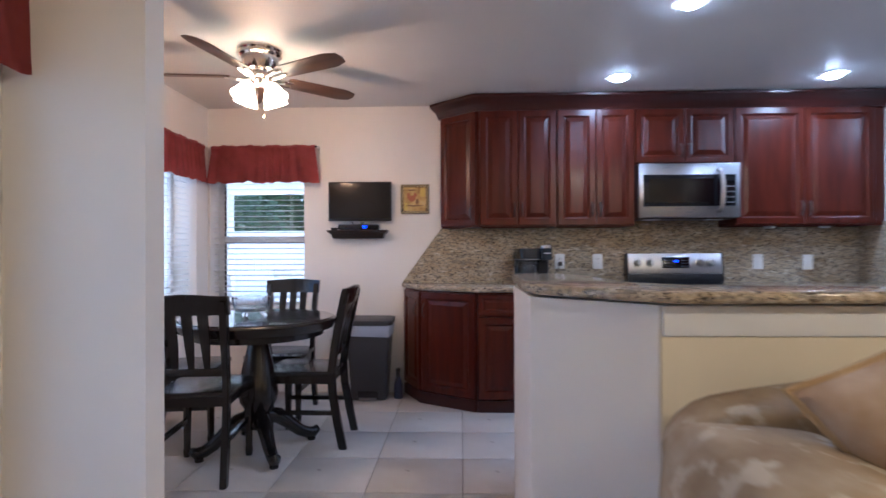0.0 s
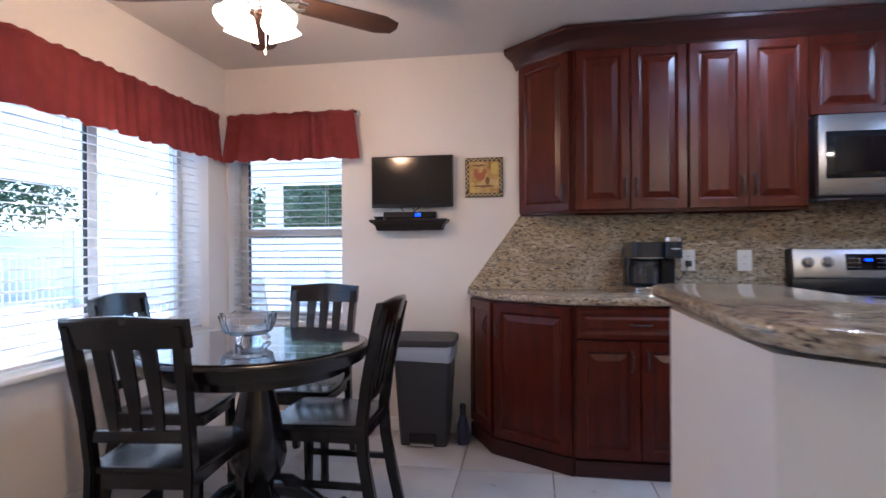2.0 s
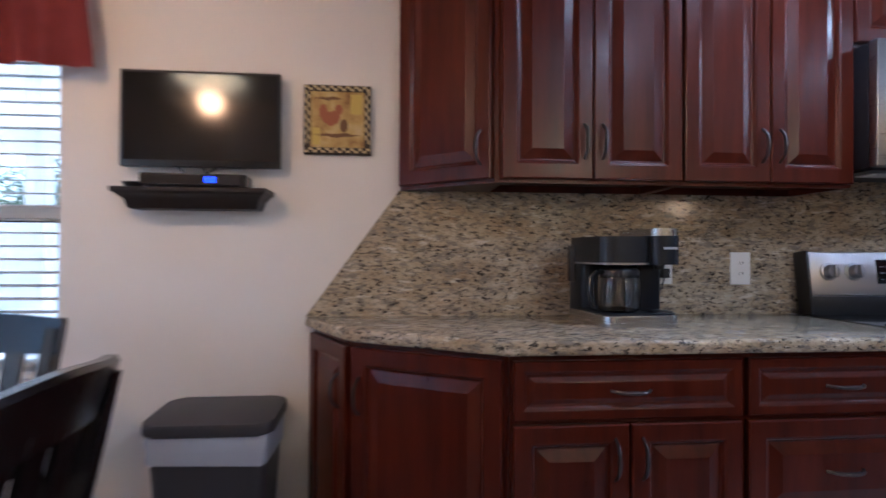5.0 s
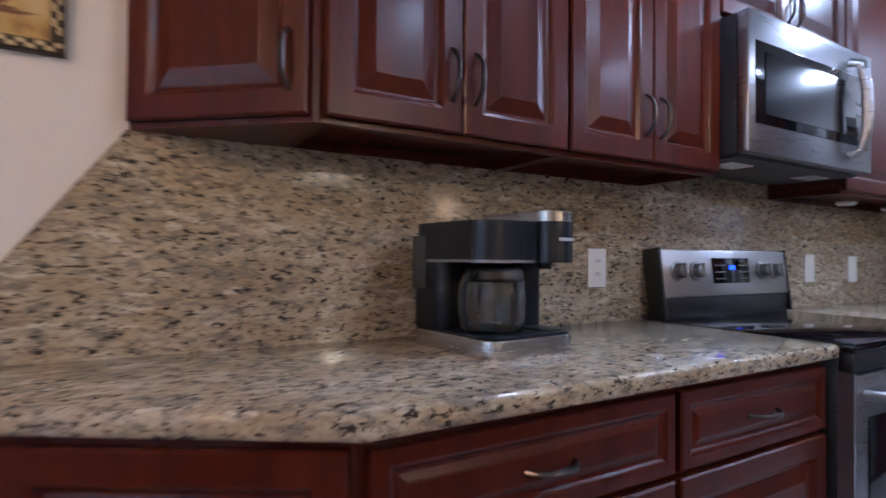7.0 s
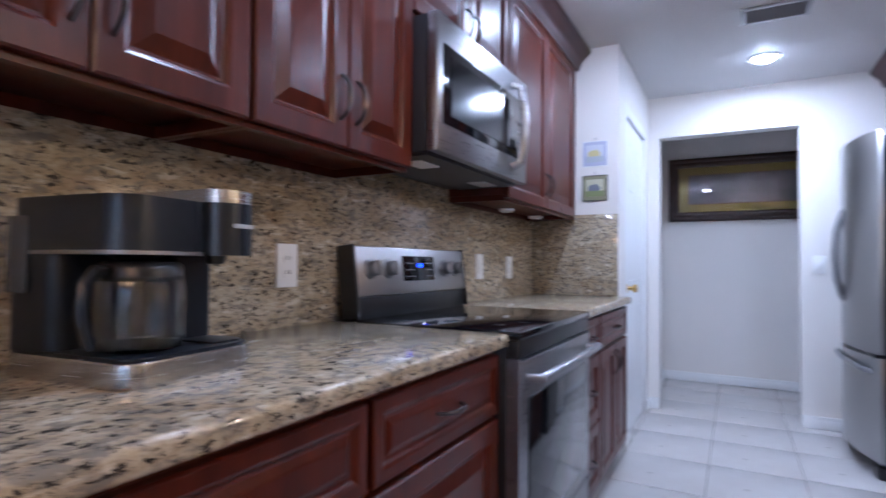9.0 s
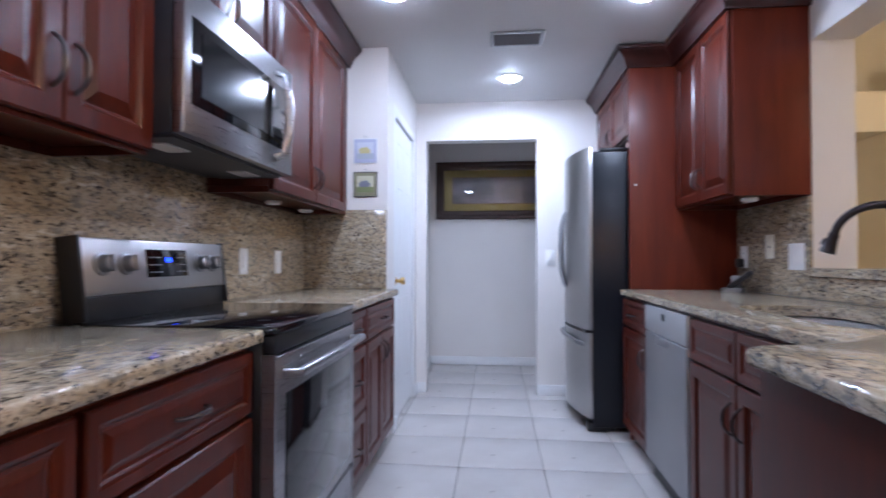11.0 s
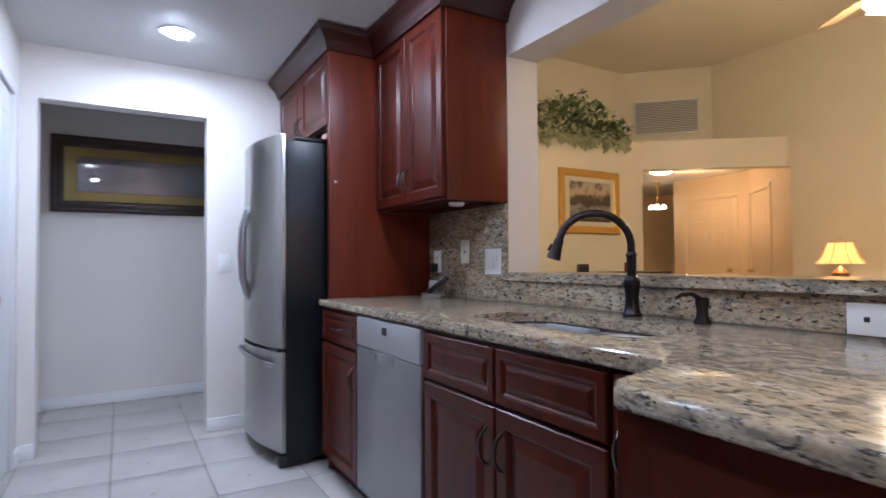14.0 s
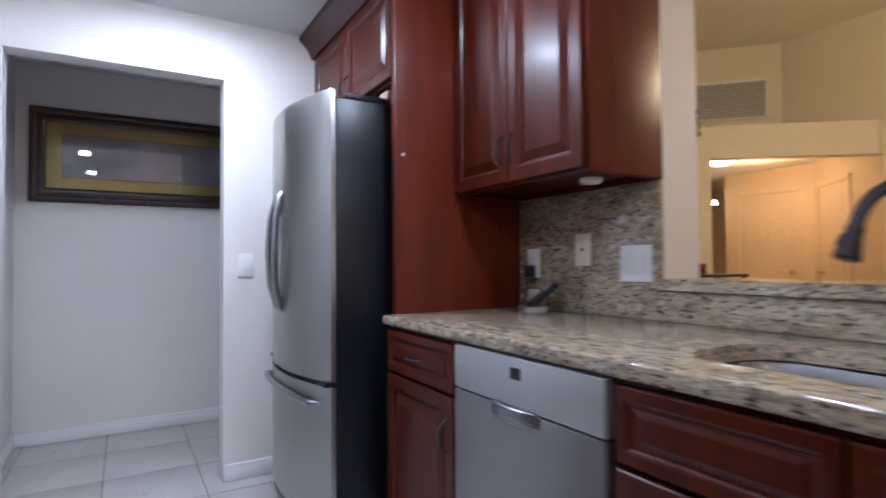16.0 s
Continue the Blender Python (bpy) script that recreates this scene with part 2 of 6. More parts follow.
def landscape(name):
    """Dark trees and water under an amber sky, by height on the canvas."""
    m = mat(name, (0.3, 0.3, 0.3), 0.35)
    t, b = nodes_of(m)
    tc, sep = t.nodes.new("ShaderNodeTexCoord"), t.nodes.new("ShaderNodeSeparateXYZ")
    t.links.new(tc.outputs["Generated"], sep.inputs[0])
    v = coords(t)
    wob = t.nodes.new("ShaderNodeMath")
    wob.operation = "MULTIPLY_ADD"
    wob.inputs[1].default_value = 0.55
    t.links.new(noise_tex(t, v, 9, 5, 0.65), wob.inputs[0])
    add = t.nodes.new("ShaderNodeMath")
    add.operation = "SUBTRACT"
    add.inputs[1].default_value = 0.275
    t.links.new(sep.outputs["Z"], wob.inputs[2])
    t.links.new(wob.outputs[0], add.inputs[0])
    c = ramp(t, add.outputs[0], [(0.08, (0.05, 0.035, 0.02)), (0.22, (0.22, 0.20, 0.19)), (0.36, (0.30, 0.28, 0.27)), (0.44, (0.06, 0.045, 0.02)), (0.62, (0.10, 0.08, 0.04)), (0.70, (0.50, 0.36, 0.22)), (0.95, (0.42, 0.36, 0.32))])
    c = blend(t, ramp(t, noise_tex(t, v, 6, 4), [(0.5, (0, 0, 0)), (0.6, (0.8, 0.8, 0.8))]), c, (0.045, 0.035, 0.018))
    t.links.new(c, b.inputs["Base Color"])
    return m


# ---- mesh helpers ----


def finish(name, bm, material, parent=None, label="", angle=38):
    me = bpy.data.meshes.new(name)
    bmesh.ops.recalc_face_normals(bm, faces=bm.faces)
    bm.to_mesh(me)
    bm.free()
    me.materials.append(material)
    me.shade_smooth()
    me.set_sharp_from_angle(angle=radians(angle))
    o = new(name, me)
    if parent is not None:
        o.parent = parent
    if label:
        o["label"] = label
    return o


def part(name, bm, material, parent, label=""):
    return finish(name, bm, material, parent, label)


def thing(name, loc, rz, label, category, group="", kind=""):
    e = new(name)
    e.empty_display_size = 0.1
    e.location, e.rotation_euler = loc, (0, 0, radians(rz))
    return tagged(e, label, category, group, kind)


def structure(name, bm, material, label, category):
    return tagged(finish(name, bm, material), label, category, "", "structure")


def box(bm, x0, x1, y0, y1, z0, z1, bevel=0.0, seg=2):
    r = bmesh.ops.create_cube(bm, size=1.0)
    vs = r["verts"]
    for v in vs:
        v.co = Vector(((x0 + x1) / 2 + v.co.x * (x1 - x0), (y0 + y1) / 2 + v.co.y * (y1 - y0), (z0 + z1) / 2 + v.co.z * (z1 - z0)))
    if bevel:
        es = list({e for v in vs for e in v.link_edges})
        bmesh.ops.bevel(bm, geom=es, offset=bevel, segments=seg, profile=0.5, affect="EDGES")
    return bm


def boxes(*args, bevel=0.0):
    bm = bmesh.new()
    for a in args:
        box(bm, *a, bevel=bevel)
    return bm


def prism(bm, pts, z0, z1, bevel=0.0, seg=3):
    low = [bm.verts.new((x, y, z0)) for x, y in pts]
    high = [bm.verts.new((x, y, z1)) for x, y in pts]
    n = len(pts)
    fs = [bm.faces.new(high), bm.faces.new(low[::-1])]
    for i in range(n):
        fs.append(bm.faces.new((low[i], low[(i + 1) % n], high[(i + 1) % n], high[i])))
    if bevel:
        es = [e for e in fs[0].edges] + [e for e in fs[1].edges]
        bmesh.ops.bevel(bm, geom=es, offset=bevel, segments=seg, profile=0.5, affect="EDGES")
    return bm


def lathe(bm, profile, n=24, at=(0, 0, 0), arc=360):
    rings = []
    for r, z in profile:
        if r < 1e-6:
            rings.append([bm.verts.new((at[0], at[1], at[2] + z))])
        else:
            rings.append([bm.verts.new((at[0] + r * math.cos(2 * math.pi * i / n), at[1] + r * math.sin(2 * math.pi * i / n), at[2] + z)) for i in range(n)])
    for a, b in zip(rings, rings[1:]):
        for i in range(n):
            j = (i + 1) % n
            if len(a) == 1 and len(b) > 1:
                bm.faces.new((a[0], b[j], b[i]))
            elif len(b) == 1 and len(a) > 1:
                bm.faces.new((a[i], a[j], b[0]))
            elif len(a) > 1:
                bm.faces.new((a[i], a[j], b[j], b[i]))
    return bm


def tube(bm, pts, radius, n=10, flat=1.0):
    pts = [Vector(p) for p in pts]
    radii = radius if isinstance(radius, (list, tuple)) else [radius] * len(pts)
    rings, side = [], None
    for i, p in enumerate(pts):
        d = (pts[min(i + 1, len(pts) - 1)] - pts[max(i - 1, 0)]).normalized()
        if side is None:
            side = d.orthogonal().normalized()
        side = (side - d * side.dot(d)).normalized()
        up = d.cross(side)
        rings.append([bm.verts.new(p + radii[i] * (math.cos(2 * math.pi * k / n) * side + flat * math.sin(2 * math.pi * k / n) * up)) for k in range(n)])
    for a, b in zip(rings, rings[1:]):
        for k in range(n):
            bm.faces.new((a[k], a[(k + 1) % n], b[(k + 1) % n], b[k]))
    bm.faces.new(rings[0][::-1])
    bm.faces.new(rings[-1])
    return bm


def ring_panel(bm, w, h, rings, at=(0, 0, 0)):
    """A panel in the xz plane that faces -y: rings of (inset, depth in front)."""
    prev = None
    for inset, d in rings:
        x0, x1, z0, z1 = inset, w - inset, inset, h - inset
        cur = [bm.verts.new((at[0] + x, at[1] - d, at[2] + z)) for x, z in ((x0, z0), (x1, z0), (x1, z1), (x0, z1))]
        if prev:
            for k in range(4):
                bm.faces.new((prev[k], prev[(k + 1) % 4], cur[(k + 1) % 4], cur[k]))
        else:
            bm.faces.new(cur[::-1])
        prev = cur
    bm.faces.new(prev)
    return bm


def door_rings(w, h, t=0.02):
    s = min(0.058, 0.24 * min(w, h))
    r, d = (0.034, 0.0105) if min(w, h) > 0.22 else (0.016, 0.0065)
    return [(0, 0), (0, t - 0.004), (0.004, t), (s - 0.012, t), (s - 0.006, t - 0.0025), (s - 0.001, t - d), (s + 0.005, t - d - 0.001), (s + r, t - 0.0025), (s + r + 0.004, t - 0.0015)]


def pull(bm, x, y, z, length, upright=True, out=0.03):
    """An arched pull that stands out towards -y."""
    pts, rad = [], []
    for i in range(11):
        a = i / 10
        off = (a - 0.5) * length
        d = out * (1 - abs(2 * a - 1) ** 3)
        pts.append((x, y - d, z + off) if upright else (x + off, y - d, z))
        rad.append(0.0042 + 0.002 * (1 - abs(2 * a - 1)))
    return tube(bm, pts, rad, 8)


def leaf_cloud(bm, n, centre, spread, size, rng, droop=0.0):
    for _ in range(n):
        p = Vector([rng.gauss(0, 1) for _ in range(3)])
        p = Vector((centre[0] + p.x * spread[0], centre[1] + p.y * spread[1], centre[2] + p.z * spread[2] - droop * abs(p.x)))
        d = Vector([rng.uniform(-1, 1) for _ in range(3)]).normalized()
        e = d.orthogonal().normalized()
        s = size * rng.uniform(0.6, 1.3)
        vs = [bm.verts.new(p + v) for v in (-d * s, e * s * 0.38, d * s, -e * s * 0.38)]
        bm.faces.new(vs)
    return bm

# ---- structure ----


def wall_hole(name, axis, a0, a1, t0, t1, z0, z1, holes, material, label):
    """A wall along an axis with openings (from, to, low, high) that go through it."""
    bm = bmesh.new()

    def put(p, q, lo, hi):
        if q - p > 1e-4 and hi - lo > 1e-4:
            box(bm, *((p, q, t0, t1) if axis == "x" else (t0, t1, p, q)), lo, hi)
    at = a0
    for p, q, lo, hi in sorted(holes):
        put(at, p, z0, z1)
        put(p, q, z0, lo)
        put(p, q, hi, z1)
        at = q
    put(at, a1, z0, z1)
    return structure(name, bm, material, label, "wall")


floor = structure("floor", boxes((-2.4, 9.0, -7.0, 4.75, -0.12, -0.006)), GROUT, "grey grouted bed under cream floor tiles", "floor")
wall_hole("wall_north", "x", -2.24, 5.97, 4.5, 4.76, 0, CEIL + 0.1, [(-1.95, -1.145, 0.69, 2.02)], PAINT, "off-white plastered wall with a deep window opening")
wall_hole("wall_west", "y", 1.80, 4.5, -2.24, -1.97, 0, CEIL + 0.1, [(2.3, 4.3, 0.67, 2.02)], PAINT, "off-white plastered wall with a wide window opening")
wall_hole("wall_stub", "x", -2.24, -0.838, 1.69, 1.80, 0, 3.85, [], PAINT, "off-white wall end beside the walkway")
wall_hole("wall_living_west", "y", -3.6, 1.69, -1.45, -1.31, 0, 3.85, [(0.85, 1.58, 0.02, 2.03)], PAINT, "off-white wall with a sliding door opening")
hw = prism(bmesh.new(), [(0.43, 2.58), (0.43, 1.98), (0.78, 1.66), (2.825, 1.66), (2.825, 1.85), (0.885, 1.85), (0.70, 2.035), (0.70, 2.79), (0.51, 2.79), (0.47, 2.72)], 0, 1.008)
tagged(finish("half_wall_trim", boxes((0.79, 2.821, 1.646, 1.659, 0.915, 1.007), bevel=0.003), TRIM), "white trim board under the bar top", "trim", "", "structure")
tagged(finish("half_wall_face", boxes((0.785, 2.821, 1.652, 1.6575, 0.0, 0.912)), PAINT_LIVING), "cream painted living room face of the half wall", "wall", "", "structure")
structure("half_wall", hw, PAINT, "off-white plastered half wall under the granite bar", "wall")
wall_hole("wall_south", "x", 2.825, 5.0, 1.66, 1.85, 0, CEIL, [], PAINT, "off-white wall behind the refrigerator and sink counter")
structure("header_beam", boxes((-0.838, 2.825, 1.66, 1.85, 2.11, CEIL)), PAINT, "off-white beam over the pass-through opening", "beam")
wall_hole("wall_living_north", "x", -0.838, 6.1, 1.66, 1.85, CEIL, 3.85, [], PAINT_LIVING, "cream upper wall over the pass-through")
wall_hole("wall_east", "y", 1.85, 4.06, 4.63, 4.75, 0, CEIL, [(2.97, 3.88, 0, 2.08)], PAINT, "off-white wall with a cased opening to the hall")
wall_hole("wall_pantry_side", "y", 3.96, 4.5, 3.42, 3.54, 0, CEIL, [], PAINT, "off-white pantry wall beside the counter")
wall_hole("wall_pantry_front", "x", 3.54, 4.63, 3.96, 4.06, 0, CEIL, [(3.68, 4.46, 0, 2.05)], PAINT, "off-white pantry wall with a door")
wall_hole("wall_hall_end", "y", 1.85, 4.2, 5.85, 5.97, 0, CEIL + 0.1, [], PAINT, "off-white hall wall behind a framed picture")
wall_hole("wall_hall_north", "x", 4.75, 5.85, 4.0, 4.12, 0, CEIL, [], PAINT, "off-white hall side wall")
wall_hole("wall_hall_south", "x", 5.0, 5.97, 1.73, 1.85, 0, CEIL, [], PAINT, "off-white hall side wall")
structure("ceiling_kitchen", boxes((-2.24, 5.97, 1.80, 4.5, CEIL, CEIL + 0.1)), CEILING, "textured grey-white ceiling with recessed lights", "ceiling")

# living room, hall and foyer seen through the opening
structure("ceiling_living", boxes((-1.45, 6.3, -3.7, 1.85, 3.75, 3.85)), CEILING_LIVING, "cream high ceiling of the living room", "ceiling")
wall_hole("wall_living_south", "x", -1.45, 4.13, -3.6, -3.42, 0, 3.85, [], PAINT_LIVING, "cream living room wall behind the lamp")
wall_hole("wall_living_east", "y", -2.02, 1.66, 5.15, 5.95, 0, 2.55, [(-0.05, 1.1, 0, 2.2)], PAINT_LIVING, "cream wall with a plant ledge on top")
wall_hole("wall_upper_east", "y", -2.62, 1.66, 5.95, 6.1, 2.2, 3.85, [], PAINT_LIVING, "cream upper wall set back behind the ledge")
diag = prism(bmesh.new(), [(5.15, -2.02), (4.13, -3.32), (4.13, -3.50), (4.26, -3.41), (5.28, -2.11), (5.95, -2.11), (5.95, -2.02)], 2.22, 2.57)
structure("soffit", diag, PAINT_LIVING, "cream diagonal soffit over the hall opening", "soffit")
up = prism(bmesh.new(), [(5.12, -3.42), (4.13, -3.42), (4.13, -3.6), (5.2, -3.6), (6.1, -2.66), (5.95, -2.6)], 2.57, 3.85)
structure("wall_upper_diagonal", up, PAINT_LIVING, "cream upper wall turning a diagonal corner", "wall")
PAINT_HALL = plaster("warm peach wall paint", (0.70, 0.52, 0.32))
hallw = prism(bmesh.new(), [(4.13, -3.42), (5.36, -4.65), (5.28, -4.73), (4.03, -3.5)], 0, 2.44)
structure("wall_hall_diagonal", hallw, PAINT_HALL, "peach hall wall with a panelled door", "wall")
wall_hole("wall_hall_back", "x", 5.34, 6.62, -4.77, -4.65, 0, 2.44, [], PAINT_HALL, "peach hall wall with a panelled door", )
wall_hole("wall_hall_far", "x", 6.62, 8.8, -6.2, -6.08, 0, 2.44, [], PAINT_HALL, "peach wall at the end of the hall")
wall_hole("wall_hall_return", "y", -6.08, -4.77, 6.5, 6.62, 0, 2.44, [], PAINT_HALL, "peach hall wall return")
wall_hole("wall_hall_outer", "y", -6.2, 4.2, 8.7, 8.85, 0, 2.6, [(0.0, 0.55, 0.2, 2.1)], PAINT_LIVING, "cream outer foyer wall with a narrow side light")
wall_hole("wall_foyer_north", "x", 5.97, 8.7, 2.2, 2.32, 0, 2.6, [], PAINT_LIVING, "cream foyer wall")
structure("ceiling_hall", prism(bmesh.new(), [(5.16, -2.02), (4.13, -3.34), (5.3, -6.2), (8.85, -6.2), (8.85, 2.3), (5.95, 2.3), (5.95, -2.02)], 2.44, 2.54), CEILING_LIVING, "cream hall ceiling", "ceiling")

# baseboards
for nm, b in (("baseboard_nook", [(-1.955, -0.28, 4.484, 4.499), (-1.969, -1.955, 1.9, 4.499)]),
              ("baseboard_east", [(4.612, 4.629, 2.72, 2.97), (4.612, 4.629, 3.88, 3.945)]),
              ("baseboard_pantry", [(3.54, 3.66, 3.944, 3.959), (4.48, 4.61, 3.944, 3.959)]),
              ("baseboard_hall", [(5.834, 5.849, 1.9, 3.985), (4.76, 5.849, 3.985, 3.999)])):
    bm = bmesh.new()
    for x0, x1, y0, y1 in b:
        box(bm, x0, x1, y0, y1, 0.001, 0.085, bevel=0.004)
        box(bm, x0 - 0.002, x1 + 0.002, y0 - 0.002, y1 - 0.004 if y1 - y0 < x1 - x0 else y1, 0.001, 0.06, bevel=0.002)
    structure(nm, bm, TRIM, "white moulded baseboard", "baseboard")

# ---- windows ----


def sash_window(name, width, height, z0, place, rz, fixed_split, label):
    """Local x along the wall, the room on the -y side."""
    w = thing(name, (place[0], place[1], 0), rz, label, "window", "", "structure")
    f = 0.045
    fr = boxes((0, f, 0, 0.06, z0, z0 + height), (width - f, width, 0, 0.06, z0, z0 + height), (f, width - f, 0, 0.06, z0, z0 + f), (f, width - f, 0, 0.06, z0 + height - f, z0 + height), bevel=0.003)
    part("window_frame", fr, TRIM, w)
    spans = []
    if fixed_split == "h":
        m = z0 + height * 0.45
        part("meeting_rail", boxes((f, width - f, 0.0, 0.05, m - 0.025, m + 0.025), bevel=0.003), TRIM, w)
        dark = mat("dark window gasket", (0.05, 0.05, 0.05), 0.6)
        part("gasket", boxes((f, f + 0.012, 0.01, 0.03, z0 + f, m - 0.025), (f, f + 0.012, 0.01, 0.03, m + 0.025, z0 + height - f), (f + 0.012, width - f, 0.01, 0.03, m - 0.04, m - 0.026)), dark, w)
        spans = [(f, width - f, z0 + f, m - 0.025), (f, width - f, m + 0.025, z0 + height - f)]
    else:
        dark = mat("dark window gasket", (0.05, 0.05, 0.05), 0.6)
        for k in (0.36, 0.64):
            for side in (-0.031, 0.031):
                part("gasket", boxes((width * k + side - 0.006, width * k + side + 0.006, 0.008, 0.030, z0 + f, z0 + height - f)), dark, w)
            part("mullion", boxes((width * k - 0.03, width * k + 0.03, 0, 0.05, z0 + f, z0 + height - f), bevel=0.003), TRIM, w)
        spans = [(f, width * 0.36 - 0.03, z0 + f, z0 + height - f), (width * 0.36 + 0.03, width * 0.64 - 0.03, z0 + f, z0 + height - f), (width * 0.64 + 0.03, width - f, z0 + f, z0 + height - f)]
    for a, b, lo, hi in spans:
        g = part("pane", boxes((a, b, 0.022, 0.028, lo, hi)), GLASS, w)
        g.visible_shadow = False
    return w


sash_window("window_1", 0.805, 1.33, 0.69, (-1.95, 4.67), 0, "h", "white single hung window in a deep recess")
sash_window("window_2", 2.0, 1.35, 0.67, (-2.16, 2.3), 90, "v", "white three-pane window in a deep recess")
for nm, bm in (("window_sill_north", boxes((-1.955, -1.12, 4.47, 4.67, 0.665, 0.692), bevel=0.006)), ("window_sill_west", boxes((-2.16, -1.935, 2.26, 4.34, 0.645, 0.672), bevel=0.006))):
    structure(nm, bm, TRIM, "white window sill", "sill")


def blind(name, width, z0, z1, place, rz, label):
    b = thing(name, (place[0], place[1], 0), rz, label, "window blind")
    part("headrail", boxes((0, width, -0.03, 0.03, z1 - 0.05, z1), bevel=0.004), SLAT, b)
    part("bottom_rail", boxes((0, width, -0.024, 0.024, z0, z0 + 0.016), bevel=0.004), SLAT, b)
    bm = bmesh.new()
    n = 6
    for i in range(n):
        y = -0.023 + 0.046 * i / (n - 1)
        for x in (0.004, width - 0.004):
            bm.verts.new((x, y, 0.004 - 10 * y * y + y * 0.12))
    bm.verts.ensure_lookup_table()
    for i in range(n - 1):
        bm.faces.new((bm.verts[2 * i], bm.verts[2 * i + 1], bm.verts[2 * i + 3], bm.verts[2 * i + 2]))
    bmesh.ops.solidify(bm, geom=list(bm.faces), thickness=0.0026)
    first = part("slat", bm, SLAT, b)
    z = z0 + 0.045
    first.location.z = z
    while z + 0.046 < z1 - 0.06:
        z += 0.046
        o = first.copy()
        scene.collection.objects.link(o)
        o.location.z = z
    for k in (0.12, 0.5, 0.88) if width > 1.2 else (0.15, 0.85):
        part("ladder_cord", boxes((width * k - 0.0012, width * k + 0.0012, -0.0265, -0.0245, z0, z1 - 0.05), (width * k - 0.0012, width * k + 0.0012, 0.0245, 0.0265, z0, z1 - 0.05)), SLAT, b)
    part("tilt_cord", boxes((width * 0.06, width * 0.06 + 0.003, -0.034, -0.031, z0 + 0.45, z1 - 0.05)), SLAT, b)
    return b


blind("window_blind", 0.79, 0.70, 2.015, (-1.943, 4.565), 0, "white horizontal blind with open slats in the recess")
blind("window_blind", 1.98, 0.68, 2.015, (-2.04, 2.31), 90, "wide white horizontal blind with open slats in the recess")


def valance(width, place, rz, label):
    v = thing("valance", (place[0], place[1], 0), rz, label, "curtain")
    bm = bmesh.new()
    rng = random.Random(5 + int(width * 10))
    nx, nz = int(width * 190), 14
    ph = [rng.uniform(0, 6.28) for _ in range(8)]

    def fold(x):
        return 0.5 + 0.5 * math.sin(x * 78 + 2.6 * math.sin(x * 9 + ph[0]) + ph[1]) * (0.7 + 0.3 * math.sin(x * 11 + ph[4]))
    grid = []
    for i in range(nx + 1):
        u = i / nx
        x = u * width
        col = []
        for j in range(nz + 1):
            w = j / nz
            flare = (u - 0.5) * 0.085 * w
            deep = 0.008 + 0.026 * fold(x) * (0.35 + 0.75 * w)
            z = 2.062 + 0.004 * math.sin(x * 31 + ph[2]) + 0.003 * math.sin(x * 83) - (0.312 + 0.004 * math.sin(x * 19 + ph[3]) + 0.004 * math.sin(x * 53)) * w
            if w < 0.12:
                deep += 0.012 * math.sin(w / 0.12 * math.pi)
            if w > 0.86:
                deep += 0.003
            col.append(bm.verts.new((x + flare, -deep, z)))
        grid.append(col)
    for a, b in zip(grid, grid[1:]):
        for j in range(nz):
            bm.faces.new((a[j], b[j], b[j + 1], a[j + 1]))
    bmesh.ops.solidify(bm, geom=list(bm.faces), thickness=0.0025)
    part("gathered_cloth", bm, RED_CLOTH, v)
    part("curtain_rod", tube(bmesh.new(), [(-0.015, 0.0, 2.05), (width + 0.015, 0.0, 2.05)], 0.008), BRONZE, v)
    for x in (-0.012, width + 0.012):
        part("rod_bracket", boxes((x - 0.006, x + 0.006, 0.0, 0.024 if width > 1 else 0.068, 2.035, 2.06), bevel=0.002), TRIM, v)
    return v


valance(0.865, (-1.895, 4.43), 0, "brick red gathered cotton valance over a window")
valance(2.06, (-1.945, 2.30), 90, "long brick red gathered cotton valance over a window")
valance(0.95, (-1.24, 0.76), 90, "brick red gathered cotton valance over a sliding door")
sl = thing("door_1", (-1.44, 0.86, 0), 90, "white framed sliding glass door", "sliding door", "", "structure")
part("door_frame", boxes((0, 0.06, -0.1, 0.03, 0.02, 2.02), (0.63, 0.71, -0.115, 0.03, 0.02, 2.02), (0.06, 0.63, -0.02, 0.03, 0.02, 0.1), (0.06, 0.63, -0.02, 0.03, 1.94, 2.02)), TRIM, sl)
pn = part("pane", boxes((0.06, 0.63, 0.0, 0.006, 0.1, 1.94)), GLASS, sl)
pn.visible_shadow = False

DECK = plaster("white pool deck", (0.80, 0.79, 0.77), 60)

# ---- outdoors ----
structure("ground", boxes((-60, 60, -60, 60, -0.3, -0.16)), GRASS, "mown green lawn", "ground")
structure("patio", boxes((-12.5, -2.24, -6, 12.5, -0.16, -0.08), (-2.24, 8, 4.76, 12.5, -0.16, -0.08)), DECK, "white painted concrete patio deck", "patio")
roof = thing("patio_roof", (0, 0, 0), 0, "white covered patio roof on square posts", "patio roof", "", "structure")
part("roof_deck", boxes((-6.2, 5, 4.8, 8.2, 2.32, 2.42)), STUCCO, roof)
part("fascia", boxes((-6.2, 5, 8.0, 8.2, 2.06, 2.32), (-6.2, -6.0, 4.8, 8.0, 2.06, 2.32)), STUCCO, roof)
for x, y in ((-6.1, 8.1), (-3.4, 8.1), (-0.6, 8.1), (2.2, 8.1), (-4.6, 4.2), (-4.6, 2.4)):
    part("post", boxes((x - 0.09, x + 0.09, y - 0.09, y + 0.09, -0.08, 2.06), bevel=0.01), STUCCO, roof)
fence = thing("fence", (0, 0, -0.1), 0, "low white metal picket fence around the yard", "fence")
